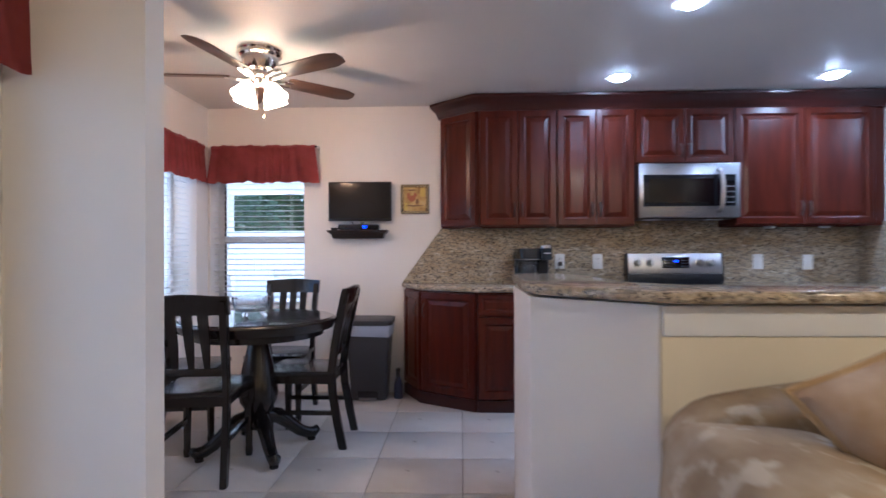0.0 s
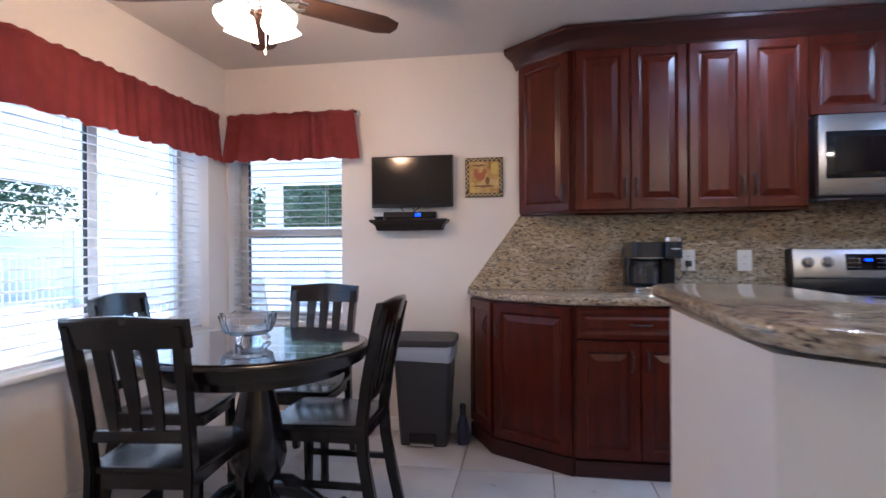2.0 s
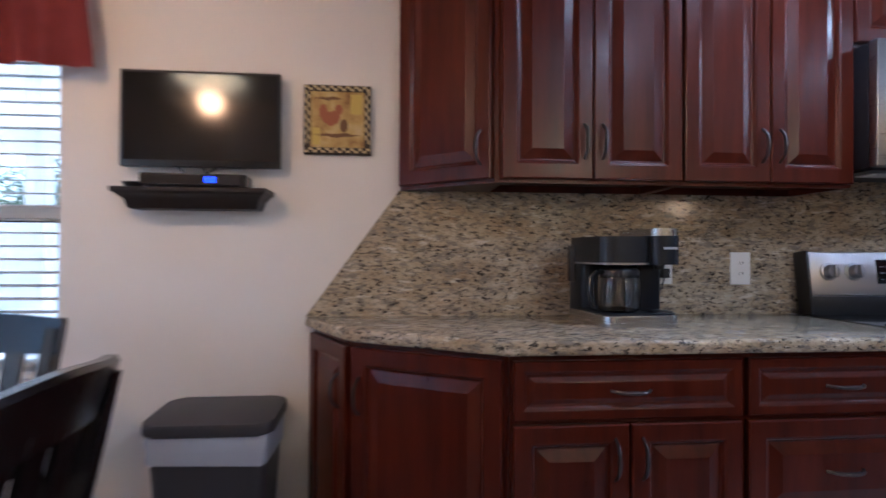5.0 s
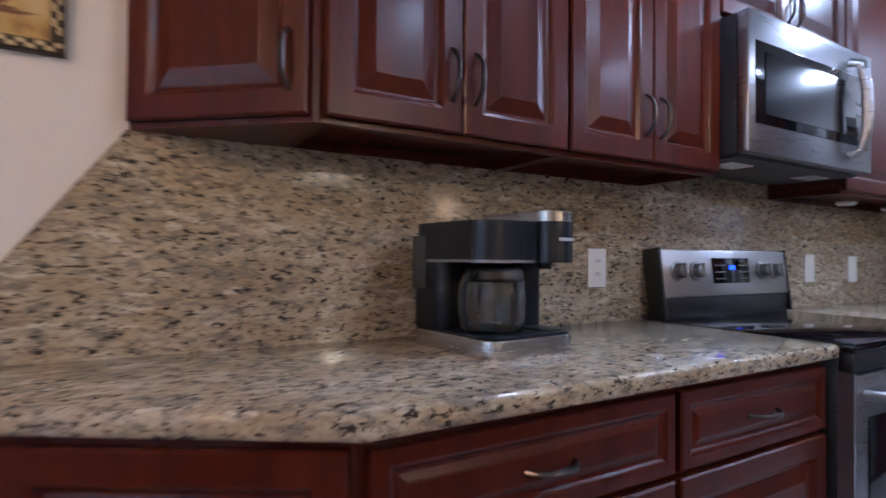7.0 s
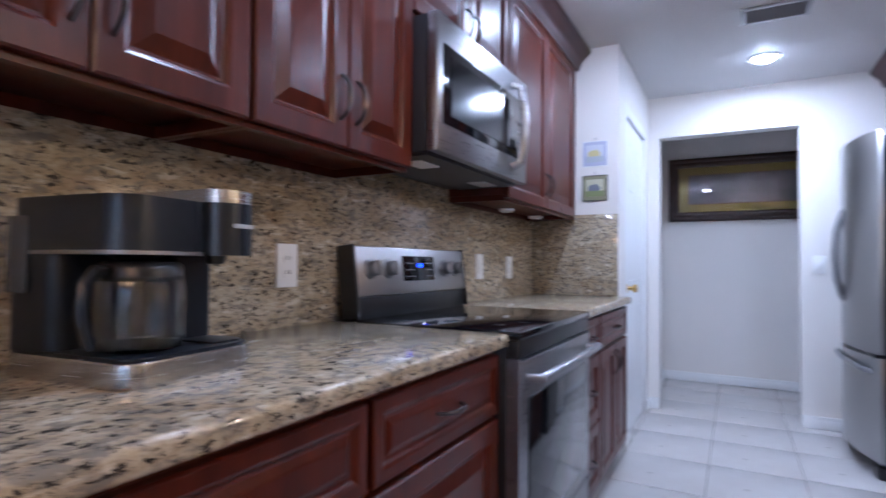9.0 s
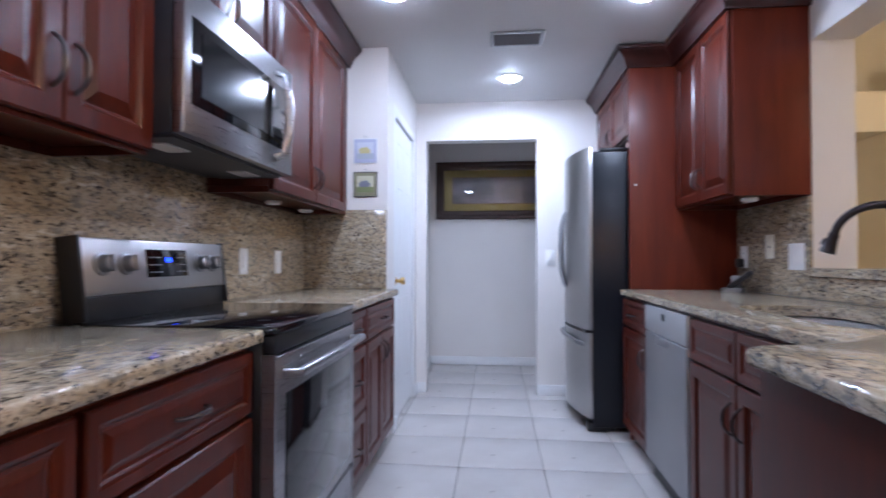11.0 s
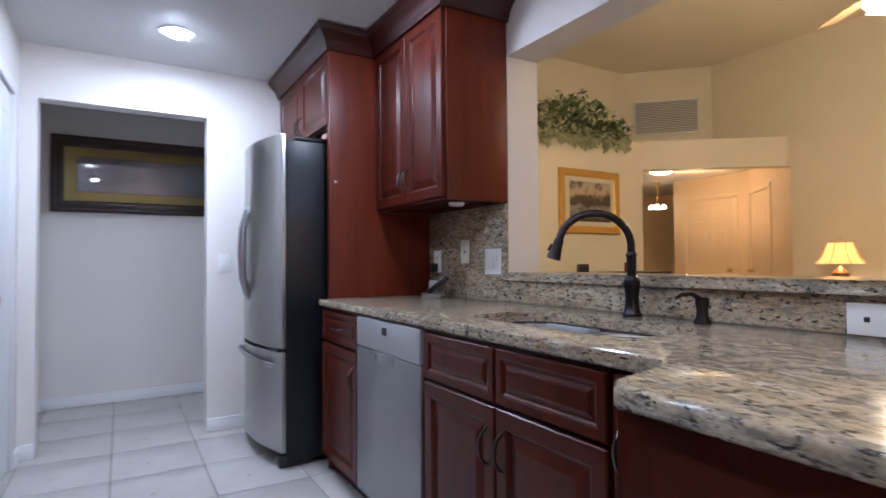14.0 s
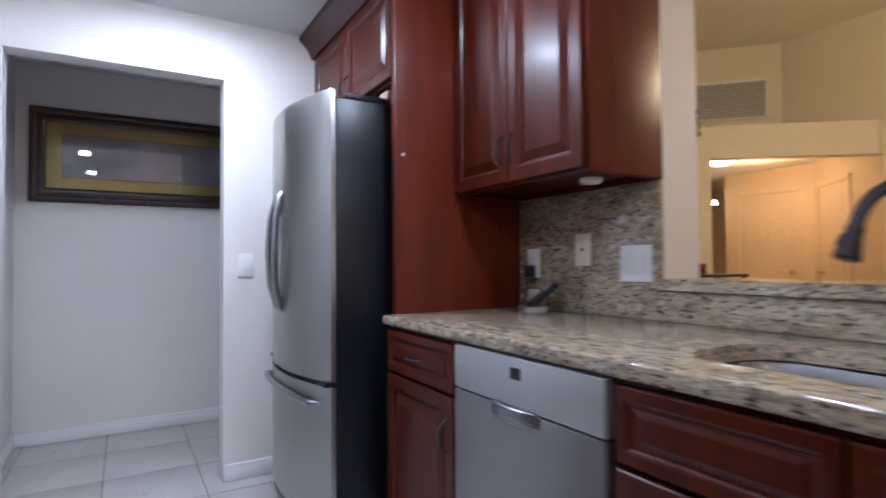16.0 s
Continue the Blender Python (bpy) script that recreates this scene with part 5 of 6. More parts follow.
def dining_chair(x, y, rz, label):
    """Local: the sitter faces -y, the backrest stands at +y."""
    c = thing("dining_chair", (x, y, 0), rz, label, "chair", "chairs round the table")
    seat = prism(bmesh.new(), [(-0.20, -0.20), (-0.15, -0.215), (0.15, -0.215), (0.20, -0.20), (0.21, -0.10), (0.185, 0.19), (-0.185, 0.19), (-0.21, -0.10)], 0.435, 0.462, 0.008)
    part("seat", seat, ESPRESSO, c)
    part("seat_frame", boxes((-0.175, 0.175, -0.19, 0.18, 0.385, 0.436)), ESPRESSO, c)
    for sx in (-1, 1):
        part("front_leg", tube(bmesh.new(), [(sx * 0.17, -0.175, 0.435), (sx * 0.172, -0.178, 0.25), (sx * 0.174, -0.18, 0.05), (sx * 0.174, -0.18, 0.04), (sx * 0.174, -0.18, 0.0)], [0.026, 0.024, 0.019, 0.023, 0.019], 8), ESPRESSO, c)
        pts = [(0.175, 0.245, 0.0), (0.172, 0.215, 0.15), (0.168, 0.185, 0.32), (0.168, 0.178, 0.45), (0.17, 0.20, 0.62), (0.175, 0.235, 0.80), (0.18, 0.262, 0.93)]
        bm = bmesh.new()
        rows_ = []
        for px, py, pz in pts:
            hw_, hd = 0.017, 0.023
            rows_.append([bm.verts.new((sx * px + a * hw_, py + b * hd, pz)) for a, b in ((-1, -1), (1, -1), (1, 1), (-1, 1))])
        for a, b in zip(rows_, rows_[1:]):
            for k in range(4):
                bm.faces.new((a[k], a[(k + 1) % 4], b[(k + 1) % 4], b[k]))
        bm.faces.new(rows_[0][::-1])
        bm.faces.new(rows_[-1])
        bmesh.ops.bevel(bm, geom=[e for e in bm.edges if abs(e.verts[0].co.z - e.verts[1].co.z) > 0.05], offset=0.006, segments=2, affect="EDGES")
        part("back_post", bm, ESPRESSO, c)
    # top rail, curved back
    bm = bmesh.new()
    n = 10
    cols = []
    for i in range(n + 1):
        u = i / n * 2 - 1
        x_ = u * 0.205
        y_ = 0.262 - 0.028 * (u * u) + 0.018
        top, low = 0.962 + 0.006 * math.cos(u * 3.1), 0.862
        cols.append([bm.verts.new(p) for p in ((x_, y_ - 0.024, low), (x_, y_ + 0.0, low), (x_, y_ + 0.024, top - 0.01), (x_, y_ + 0.018, top), (x_, y_ - 0.002, top))])
    for a, b in zip(cols, cols[1:]):
        for k in range(5):
            bm.faces.new((a[k], a[(k + 1) % 5], b[(k + 1) % 5], b[k]))
    bm.faces.new(cols[0][::-1])
    bm.faces.new(cols[-1])
    part("top_rail", bm, ESPRESSO, c)
    part("lower_rail", boxes((-0.155, 0.155, 0.182, 0.206, 0.545, 0.585), bevel=0.004), ESPRESSO, c)
    for k in (-1, 0, 1):
        xx = k * 0.078
        bm = bmesh.new()
        rows_ = []
        for z, y_, w_ in ((0.575, 0.196, 0.013), (0.70, 0.220, 0.022), (0.87, 0.262, 0.026)):
            rows_.append([bm.verts.new((xx + a * w_, y_ + b * 0.006, z)) for a, b in ((-1, -1), (1, -1), (1, 1), (-1, 1))])
        for a, b in zip(rows_, rows_[1:]):
            for q in range(4):
                bm.faces.new((a[q], a[(q + 1) % 4], b[(q + 1) % 4], b[q]))
        bm.faces.new(rows_[0][::-1])
        bm.faces.new(rows_[-1])
        part("back_slat", bm, ESPRESSO, c)
    for sx in (-1, 1):
        part("side_stretcher", boxes((sx * 0.17 - 0.01, sx * 0.17 + 0.01, -0.17, 0.19, 0.20, 0.225)), ESPRESSO, c)
    return c


ch = dining_chair(-1.21, 2.88, 186, "black wooden slat-back dining chair pulled to the table")
ch.scale = (1.0, 1.04, 1.0)
for x, y, rz, lb in ((-0.785, 3.36, -90, "black wooden slat-back dining chair beside the walkway"), (-1.12, 3.86, 0, "black wooden slat-back dining chair by the window wall"), (-1.58, 3.42, 98, "black wooden slat-back dining chair under the wide window")):
    o = copy_thing(ch, pose(x, y, 0, 0, 0, rz))
    o["label"] = lb

# crystal bowl
bw = thing("crystal_bowl", (-1.07, 3.16, TH + 0.0067), 0, "cut crystal footed bowl on the table", "bowl")
bm = bmesh.new()
prof = [(0.02, 0.03), (0.07, 0.033), (0.094, 0.048), (0.104, 0.08), (0.110, 0.115), (0.100, 0.115), (0.094, 0.082), (0.084, 0.056), (0.06, 0.044), (0.02, 0.042)]
n = 32
rings = []
for i, (r, z) in enumerate(prof):
    ring = []
    for k in range(n):
        wob = 1 + (0.05 if (k + i) % 2 else -0.03) * (1 if 0 < i < 5 else 0.2)
        zz = z + (0.004 if k % 4 < 2 else -0.003) * (1 if i in (4, 5) else 0)
        ring.append(bm.verts.new((r * wob * math.cos(2 * math.pi * k / n), r * wob * math.sin(2 * math.pi * k / n), zz)))
    rings.append(ring)
for a, b in zip(rings, rings[1:]):
    for k in range(n):
        bm.faces.new((a[k], a[(k + 1) % n], b[(k + 1) % n], b[k]))
bm.faces.new(rings[0])
bm.faces.new(rings[-1])
finish_bowl = finish("bowl", bm, CRYSTAL, bw, "", 5)
for a in (30, 150, 270):
    part("foot", tube(bmesh.new(), [(0.05 * math.cos(radians(a)), 0.05 * math.sin(radians(a)), 0.038), (0.075 * math.cos(radians(a)), 0.075 * math.sin(radians(a)), 0.012), (0.085 * math.cos(radians(a)), 0.085 * math.sin(radians(a)), 0.002)], [0.012, 0.014, 0.01], 6), CRYSTAL, bw)

# television on its bracket, shelf and box
tv = thing("television", (-0.661, 4.44, 1.43), 0, "small black flat television on the wall", "television")
part("casing", boxes((-0.263, 0.263, 0.0, 0.03, 0, 0.326), bevel=0.004), BLACK, tv)
part("screen", boxes((-0.252, 0.252, -0.0015, 0.001, 0.022, 0.316)), SCREEN, tv)
part("wall_bracket", boxes((-0.1, 0.1, 0.03, 0.058, 0.1, 0.24)), CHARCOAL, tv)
part("cable", tube(bmesh.new(), [(-0.08, 0.02, 0.002), (-0.05, 0.025, -0.03), (0.0, 0.02, -0.028), (0.05, 0.02, 0.002)], 0.003, 6), BLACK, tv)
part("cable", tube(bmesh.new(), [(0.0, 0.02, 0.002), (0.02, 0.025, -0.03), (0.06, 0.02, -0.026)], 0.003, 6), BLACK, tv)
shf = thing("wall_shelf", (-0.675, 4.499, 1.285), 0, "dark brown moulded wall shelf under the television", "shelf")
bm = bmesh.new()
prev = None
for z, out, hx in ((0.0, 0.085, 0.205), (0.008, 0.09, 0.21), (0.03, 0.098, 0.216), (0.045, 0.115, 0.232), (0.052, 0.128, 0.243), (0.055, 0.13, 0.246), (0.068, 0.13, 0.246)):
    cur = [bm.verts.new(p) for p in ((-hx, 0, z), (-hx, -out, z), (hx, -out, z), (hx, 0, z))]
    if prev:
        for k in range(4):
            bm.faces.new((prev[k], prev[(k + 1) % 4], cur[(k + 1) % 4], cur[k]))
    else:
        bm.faces.new(cur[::-1])
    prev = cur
bm.faces.new(prev)
part("shelf_moulding", bm, SHELFWOOD, shf)
stb = thing("cable_box", (-0.665, 4.43, 1.3545), 4, "black cable box with a blue clock on the shelf", "cable box")
part("casing", boxes((-0.165, 0.165, -0.055, 0.05, 0.004, 0.044), bevel=0.003), BLACK, stb)
part("fascia", boxes((-0.16, 0.16, -0.0575, -0.055, 0.008, 0.04)), BLACK_GLASS, stb)
part("clock_digits", boxes((0.035, 0.042, -0.0590, -0.0576, 0.014, 0.034), (0.047, 0.056, -0.0590, -0.0576, 0.014, 0.034), (0.060, 0.069, -0.0590, -0.0576, 0.014, 0.034)), BLUE_LED, stb)
for xx in (-0.13, 0.13):
    part("foot", boxes((xx - 0.01, xx + 0.01, -0.04, 0.04, 0, 0.004)), BLACK, stb)
sd2 = tagged(finish("small_dish", lathe(bmesh.new(), [(0, 0), (0.022, 0), (0.034, 0.016), (0.036, 0.02), (0.03, 0.018), (0, 0.004)], 18), BLACK), "small black dish on the shelf", "dish")
sd2.location = (-0.873, 4.435, 1.3535)

# rooster picture
rp = thing("framed_picture", (-0.207, 4.499, 1.613), 0, "square rooster picture in a checkered frame", "picture")
part("frame", ring_panel(bmesh.new(), 0.235, 0.245, [(0, 0), (0, 0.018), (0.004, 0.022), (0.02, 0.022), (0.024, 0.018)], (-0.1175, 0, -0.1225)), mat("dark brown frame", (0.03, 0.018, 0.01), 0.5), rp)
ROOST = painting("ochre folk painting", [(0.30, (0.20, 0.09, 0.03)), (0.45, (0.42, 0.27, 0.08)), (0.56, (0.52, 0.37, 0.13)), (0.70, (0.58, 0.46, 0.24))], 16, 1.3)
part("canvas", boxes((-0.094, 0.094, -0.0195, -0.0175, -0.099, 0.099)), ROOST, rp)
CHECK = mat("cream check", (0.50, 0.40, 0.22), 0.5)
bm = bmesh.new()
for i in range(16):
    a = -0.1175 + 0.0026 + i * 0.0144
    for r_ in range(2):
        if (i + r_) % 2 == 0:
            o_ = 0.004 + 0.0085 * r_
            box(bm, a, a + 0.0144, -0.0235, -0.0222, -0.1225 + o_, -0.1225 + o_ + 0.008)
            box(bm, a, a + 0.0144, -0.0235, -0.0222, 0.1225 - o_ - 0.008, 0.1225 - o_)
            if 1 < i < 15:
                box(bm, -0.1175 + o_, -0.1175 + o_ + 0.008, -0.0238, -0.0223, a, a + 0.0144)
                box(bm, 0.1175 - o_ - 0.008, 0.1175 - o_, -0.0238, -0.0223, a, a + 0.0144)
part("checkered_border", bm, CHECK, rp)
RED_P, BROWN_P, YEL_P = mat("red paint", (0.34, 0.11, 0.05), 0.6), mat("brown paint", (0.17, 0.085, 0.035), 0.6), mat("yellow paint", (0.56, 0.43, 0.10), 0.6)


def blob(bm, cx, cz, rx, rz_, y, wob, n=20):
    vs = [bm.verts.new((cx + rx * (1 + wob * math.sin(k * 2.3)) * math.cos(2 * math.pi * k / n), y, cz + rz_ * (1 + wob * math.cos(k * 1.7)) * math.sin(2 * math.pi * k / n))) for k in range(n)]
    bm.faces.new(vs)
    return bm


bird = blob(bmesh.new(), -0.022, 0.004, 0.030, 0.026, -0.0205, 0.14)
blob(bird, 0.004, 0.034, 0.013, 0.020, -0.0207, 0.10)
blob(bird, -0.05, 0.026, 0.014, 0.028, -0.0208, 0.18)
part("painted_bird", bird, RED_P, rp)
part("painted_jug", blob(bmesh.new(), 0.022, -0.022, 0.014, 0.024, -0.0206, 0.05), BROWN_P, rp)
part("painted_leaf", blob(bmesh.new(), -0.03, 0.074, 0.045, 0.006, -0.0204, 0.35), BROWN_P, rp)
part("painted_leaf", blob(bmesh.new(), 0.0, -0.056, 0.070, 0.007, -0.0204, 0.35), BROWN_P, rp)
part("painted_panel", boxes((0.045, 0.085, -0.0203, -0.0196, 0.02, 0.09)), YEL_P, rp)
part("painted_panel", boxes((-0.088, -0.06, -0.0203, -0.0196, -0.09, -0.03)), YEL_P, rp)

# waste bin
wb = thing("waste_bin", (-0.56, 4.335, 0), 0, "charcoal pedal bin with a pale liner", "waste bin")
bm = bmesh.new()
lo_ = round_rect(-0.14, 0.14, -0.10, 0.10, 0.025)
hi_ = round_rect(-0.175, 0.175, -0.125, 0.125, 0.03)
a = [bm.verts.new((x, y, 0.0)) for x, y in lo_]
b = [bm.verts.new((x, y, 0.56)) for x, y in hi_]
for k in range(len(a)):
    bm.faces.new((a[k], a[(k + 1) % len(a)], b[(k + 1) % len(b)], b[k]))
bm.faces.new(a[::-1])
bm.faces.new(b)
part("body", bm, CHARCOAL, wb)
rng = random.Random(3)
bm = bmesh.new()
rows_ = []
for j, (z, g) in enumerate(((0.505, 0.004), (0.52, 0.008), (0.545, 0.005), (0.57, 0.007), (0.60, 0.003))):
    rows_.append([bm.verts.new((x * (0.975 + 0.006 * j) + (g + rng.uniform(0, 0.005)) * (1 if x > 0 else -1), y * (0.97 + 0.008 * j) + (g + rng.uniform(0, 0.006)) * (1 if y > 0 else -1), z + rng.uniform(-0.006, 0.006) * (1 if j == 0 else 0.3))) for x, y in hi_])
for p, q in zip(rows_, rows_[1:]):
    for k in range(len(p)):
        bm.faces.new((p[k], p[(k + 1) % len(p)], q[(k + 1) % len(q)], q[k]))
part("liner", bm, BAG, wb, "pale blue plastic liner")
bm = prism(bmesh.new(), round_rect(-0.192, 0.192, -0.14, 0.135, 0.04), 0.595, 0.632, 0.01)
for v in bm.verts:
    v.co.z += 0.012 * (v.co.y + 0.1) / 0.24 - 0.01 * max(0, -v.co.y - 0.08) * (1 - abs(v.co.x) * 4)
part("lid", bm, CHARCOAL, wb)
part("pedal_recess", boxes((-0.085, 0.085, -0.118, -0.09, 0.012, 0.075), bevel=0.01), BLACK, wb)
part("pedal", boxes((-0.07, 0.07, -0.135, -0.11, 0.008, 0.024), bevel=0.005), STEEL_SOFT, wb, "grey steel pedal")
sb = thing("spray_bottle", (-0.33, 4.31, 0), 0, "dark blue bottle on the floor beside the bin", "bottle")
part("bottle_body", lathe(bmesh.new(), [(0, 0), (0.034, 0), (0.037, 0.01), (0.036, 0.11), (0.022, 0.16), (0.016, 0.175), (0, 0.175)], 18), mat("dark blue plastic", (0.03, 0.035, 0.07), 0.35), sb)
part("cap", lathe(bmesh.new(), [(0, 0.175), (0.018, 0.175), (0.018, 0.235), (0.014, 0.24), (0, 0.24)], 14), BLACK, sb)

# ---- ceiling fan in the nook ----
FX, FY = -1.03, 3.2


def ceiling_fan(x, y, zc, rz, label, blade_mat, metal):
    f = thing("ceiling_fan", (x, y, zc), rz, label, "ceiling fan")
    part("motor_housing", lathe(bmesh.new(), [(0, 0), (0.125, 0), (0.128, -0.012), (0.122, -0.022), (0.128, -0.03), (0.125, -0.04), (0.108, -0.05), (0.102, -0.10), (0.09, -0.125), (0.06, -0.135), (0.055, -0.15), (0.06, -0.165), (0.05, -0.175), (0, -0.175)], 36), metal, f)
    for k in range(5):
        a = 72 * k
        b = part("blade", prism(bmesh.new(), [(0.17, -0.052), (0.20, -0.06), (0.56, -0.068), (0.635, -0.045), (0.65, 0.0), (0.635, 0.045), (0.56, 0.068), (0.20, 0.06), (0.17, 0.052)], -0.003, 0.003, 0.001), blade_mat, f)
        b.matrix_basis = pose(0, 0, -0.165, 0, 0, a) @ pose(0, 0, 0, -12)
        ir = part("blade_iron", tube(tube(bmesh.new(), [(0.05, 0, -0.015), (0.10, 0.02, -0.018), (0.15, 0.03, -0.01), (0.20, 0.02, -0.006)], 0.009, 8), [(0.05, 0, -0.015), (0.10, -0.02, -0.018), (0.15, -0.03, -0.01), (0.20, -0.02, -0.006)], 0.009, 8), metal, b)
    part("light_kit", lathe(bmesh.new(), [(0, -0.175), (0.04, -0.175), (0.05, -0.19), (0.04, -0.215), (0.02, -0.225), (0, -0.225)], 24), metal, f)
    for k in range(4):
        a = radians(90 * k + 20)
        c_, s_ = math.cos(a), math.sin(a)
        part("arm", tube(bmesh.new(), [(0.03 * c_, 0.03 * s_, -0.20), (0.07 * c_, 0.07 * s_, -0.195), (0.085 * c_, 0.085 * s_, -0.21)], 0.009, 8), metal, f)
        bm = bmesh.new()
        n_ = 24
        rr = []
        for r, z in ((0.022, 0.0), (0.033, -0.012), (0.051, -0.045), (0.059, -0.072), (0.074, -0.098)):
            rr.append([bm.verts.new((r * (1 + (0.06 if q % 4 == 0 else 0) * (1 if z < -0.10 else 0)) * math.cos(2 * math.pi * q / n_), r * (1 + (0.06 if q % 4 == 0 else 0) * (1 if z < -0.10 else 0)) * math.sin(2 * math.pi * q / n_), z)) for q in range(n_)])
        for p, q_ in zip(rr, rr[1:]):
            for q in range(n_):
                bm.faces.new((p[q], p[(q + 1) % n_], q_[(q + 1) % n_], q_[q]))
        bmesh.ops.solidify(bm, geom=list(bm.faces), thickness=0.003)
        sh = part("glass_shade", bm, GLOW_WARM, f, "lit frosted tulip glass")
        sh.matrix_basis = pose(0.085 * c_, 0.085 * s_, -0.225) @ Matrix.Rotation(a, 4, "Z") @ pose(0, 0, 0, 0, -27)
    for dx in (-0.02, 0.025):
        part("pull_chain", tube(bmesh.new(), [(dx, 0, -0.22), (dx, 0, -0.36 - dx)], 0.0016, 6), metal, f)
        part("chain_knob", lathe(bmesh.new(), [(0, 0), (0.006, -0.004), (0.008, -0.014), (0.004, -0.024), (0, -0.025)], 10, (dx, 0, -0.36 - dx)), metal, f)
    return f


ceiling_fan(FX, FY, CEIL, 43, "nickel ceiling fan with walnut blades and lit shades", FANWOOD, CHROME)

# ---- ceiling fixtures in the kitchen ----
rc = thing("recessed_light", (CANS[0][0], CANS[0][1], CEIL), 0, "lit white recessed ceiling light", "ceiling light", "recessed lights")
part("trim_ring", lathe(bmesh.new(), [(0.062, -0.001), (0.065, -0.006), (0.088, -0.007), (0.094, -0.002), (0.094, -0.0005)], 32), TRIM, rc)
part("lens", lathe(bmesh.new(), [(0, -0.034), (0.022, -0.032), (0.042, -0.025), (0.056, -0.014), (0.062, -0.003), (0, -0.002)], 28), GLOW_COOL, rc)
for cx, cy in CANS[1:]:
    copy_thing(rc, pose(cx, cy, CEIL))
CHARCOAL_METAL = mat("grey painted metal", (0.16, 0.16, 0.17), 0.5)
cv = thing("ceiling_vent", (3.355, 3.18, CEIL), 0, "white metal ceiling air vent", "vent")
part("vent_frame", boxes((-0.10, 0.10, -0.155, -0.133, -0.012, -0.001), (-0.10, 0.10, 0.133, 0.155, -0.012, -0.001), (-0.10, -0.078, -0.133, 0.133, -0.012, -0.001), (0.078, 0.10, -0.133, 0.133, -0.012, -0.001), bevel=0.002), STEEL_SOFT, cv)
part("backing", boxes((-0.078, 0.078, -0.133, 0.133, -0.003, -0.0008)), CHARCOAL, cv)
for k in range(7):
    s_ = part("slat", boxes((-0.007, 0.007, -0.133, 0.133, -0.001, 0.001)), CHARCOAL_METAL, cv)
    s_.matrix_basis = pose(-0.066 + k * 0.022, 0, -0.008, 0, 30)

# ---- pantry door, pictures, hall ----


def panel_door(parent_name, x, y, rz, w, h, label, colour, knob_side=1, casing=None):
    d = thing(parent_name, (x, y, 0), rz, label, "door", "", "structure")
    part("door_slab", boxes((0, w, 0.004, 0.036, 0.01, h)), colour, d)
    cols = ((0.11, w / 2 - 0.05), (w / 2 + 0.05, w - 0.11))
    for z0, z1 in ((0.22, 0.84), (0.98, 1.60), (1.72, h - 0.12)):
        for a, b in cols:
            part("raised_panel", ring_panel(bmesh.new(), b - a, z1 - z0, [(0, 0), (0.012, 0.006), (0.02, 0.001), (0.045, 0.006), (0.05, 0.006)], (a, 0.0045, z0)), colour, d)
    kx = w - 0.07 if knob_side > 0 else 0.07
    kn = part("door_knob", lathe(bmesh.new(), [(0, 0), (0.03, 0), (0.03, 0.006), (0.012, 0.012), (0.011, 0.03), (0.022, 0.04), (0.027, 0.052), (0.022, 0.064), (0, 0.068)], 22), BRASS, d, "polished brass knob")
    kn.matrix_basis = pose(kx, 0.004, 0.95, 90)
    part("casing", boxes((-0.075, -0.008, -0.012, 0.012, 0, h + 0.07), (w + 0.008, w + 0.075, -0.012, 0.012, 0, h + 0.07), (-0.075, w + 0.075, -0.013, 0.011, h + 0.012, h + 0.08), bevel=0.004), casing or TRIM, d)
    return d


panel_door("door_2", 3.69, 3.972, 0, 0.76, 2.03, "white six-panel pantry door with a brass knob", TRIM, -1)


def small_print(z, sheet, sky_, hill, field, edge, label):
    """A little landscape: a sheet, a picture field with a hill over a meadow, and a wire hanger."""
    p = thing("print", (3.419, 4.098, z), -90, label, "print", "small wall prints")
    part("border", boxes((-0.074, 0.074, -0.004, -0.0005, -0.077, 0.077)), edge, p)
    part("sheet", boxes((-0.069, 0.069, -0.0055, -0.004, -0.072, 0.072)), mat("print paper", sheet, 0.6), p)
    part("sky", boxes((-0.052, 0.052, -0.0065, -0.0055, -0.05, 0.052)), mat("print sky", sky_, 0.6), p)
    part("hill", blob(bmesh.new(), -0.004, -0.004, 0.036, 0.028, -0.0072, 0.12), mat("print hill", hill, 0.6), p)
    part("meadow", boxes((-0.052, 0.052, -0.0082, -0.0074, -0.05, -0.016)), mat("print meadow", field, 0.6), p)
    part("hanger", tube(bmesh.new(), [(-0.012, -0.003, 0.077), (-0.006, -0.004, 0.094), (0.006, -0.004, 0.094), (0.012, -0.003, 0.077)], 0.0016, 6), STEEL_SOFT, p)
    return p


small_print(1.757, (0.44, 0.46, 0.60), (0.58, 0.60, 0.68), (0.56, 0.50, 0.24), (0.42, 0.46, 0.52), WHITE_PLASTIC, "small pale blue print with a yellow motif")
small_print(1.552, (0.25, 0.24, 0.15), (0.56, 0.54, 0.40), (0.18, 0.19, 0.24), (0.22, 0.26, 0.12), CHARCOAL, "small green landscape print in a dark edge")

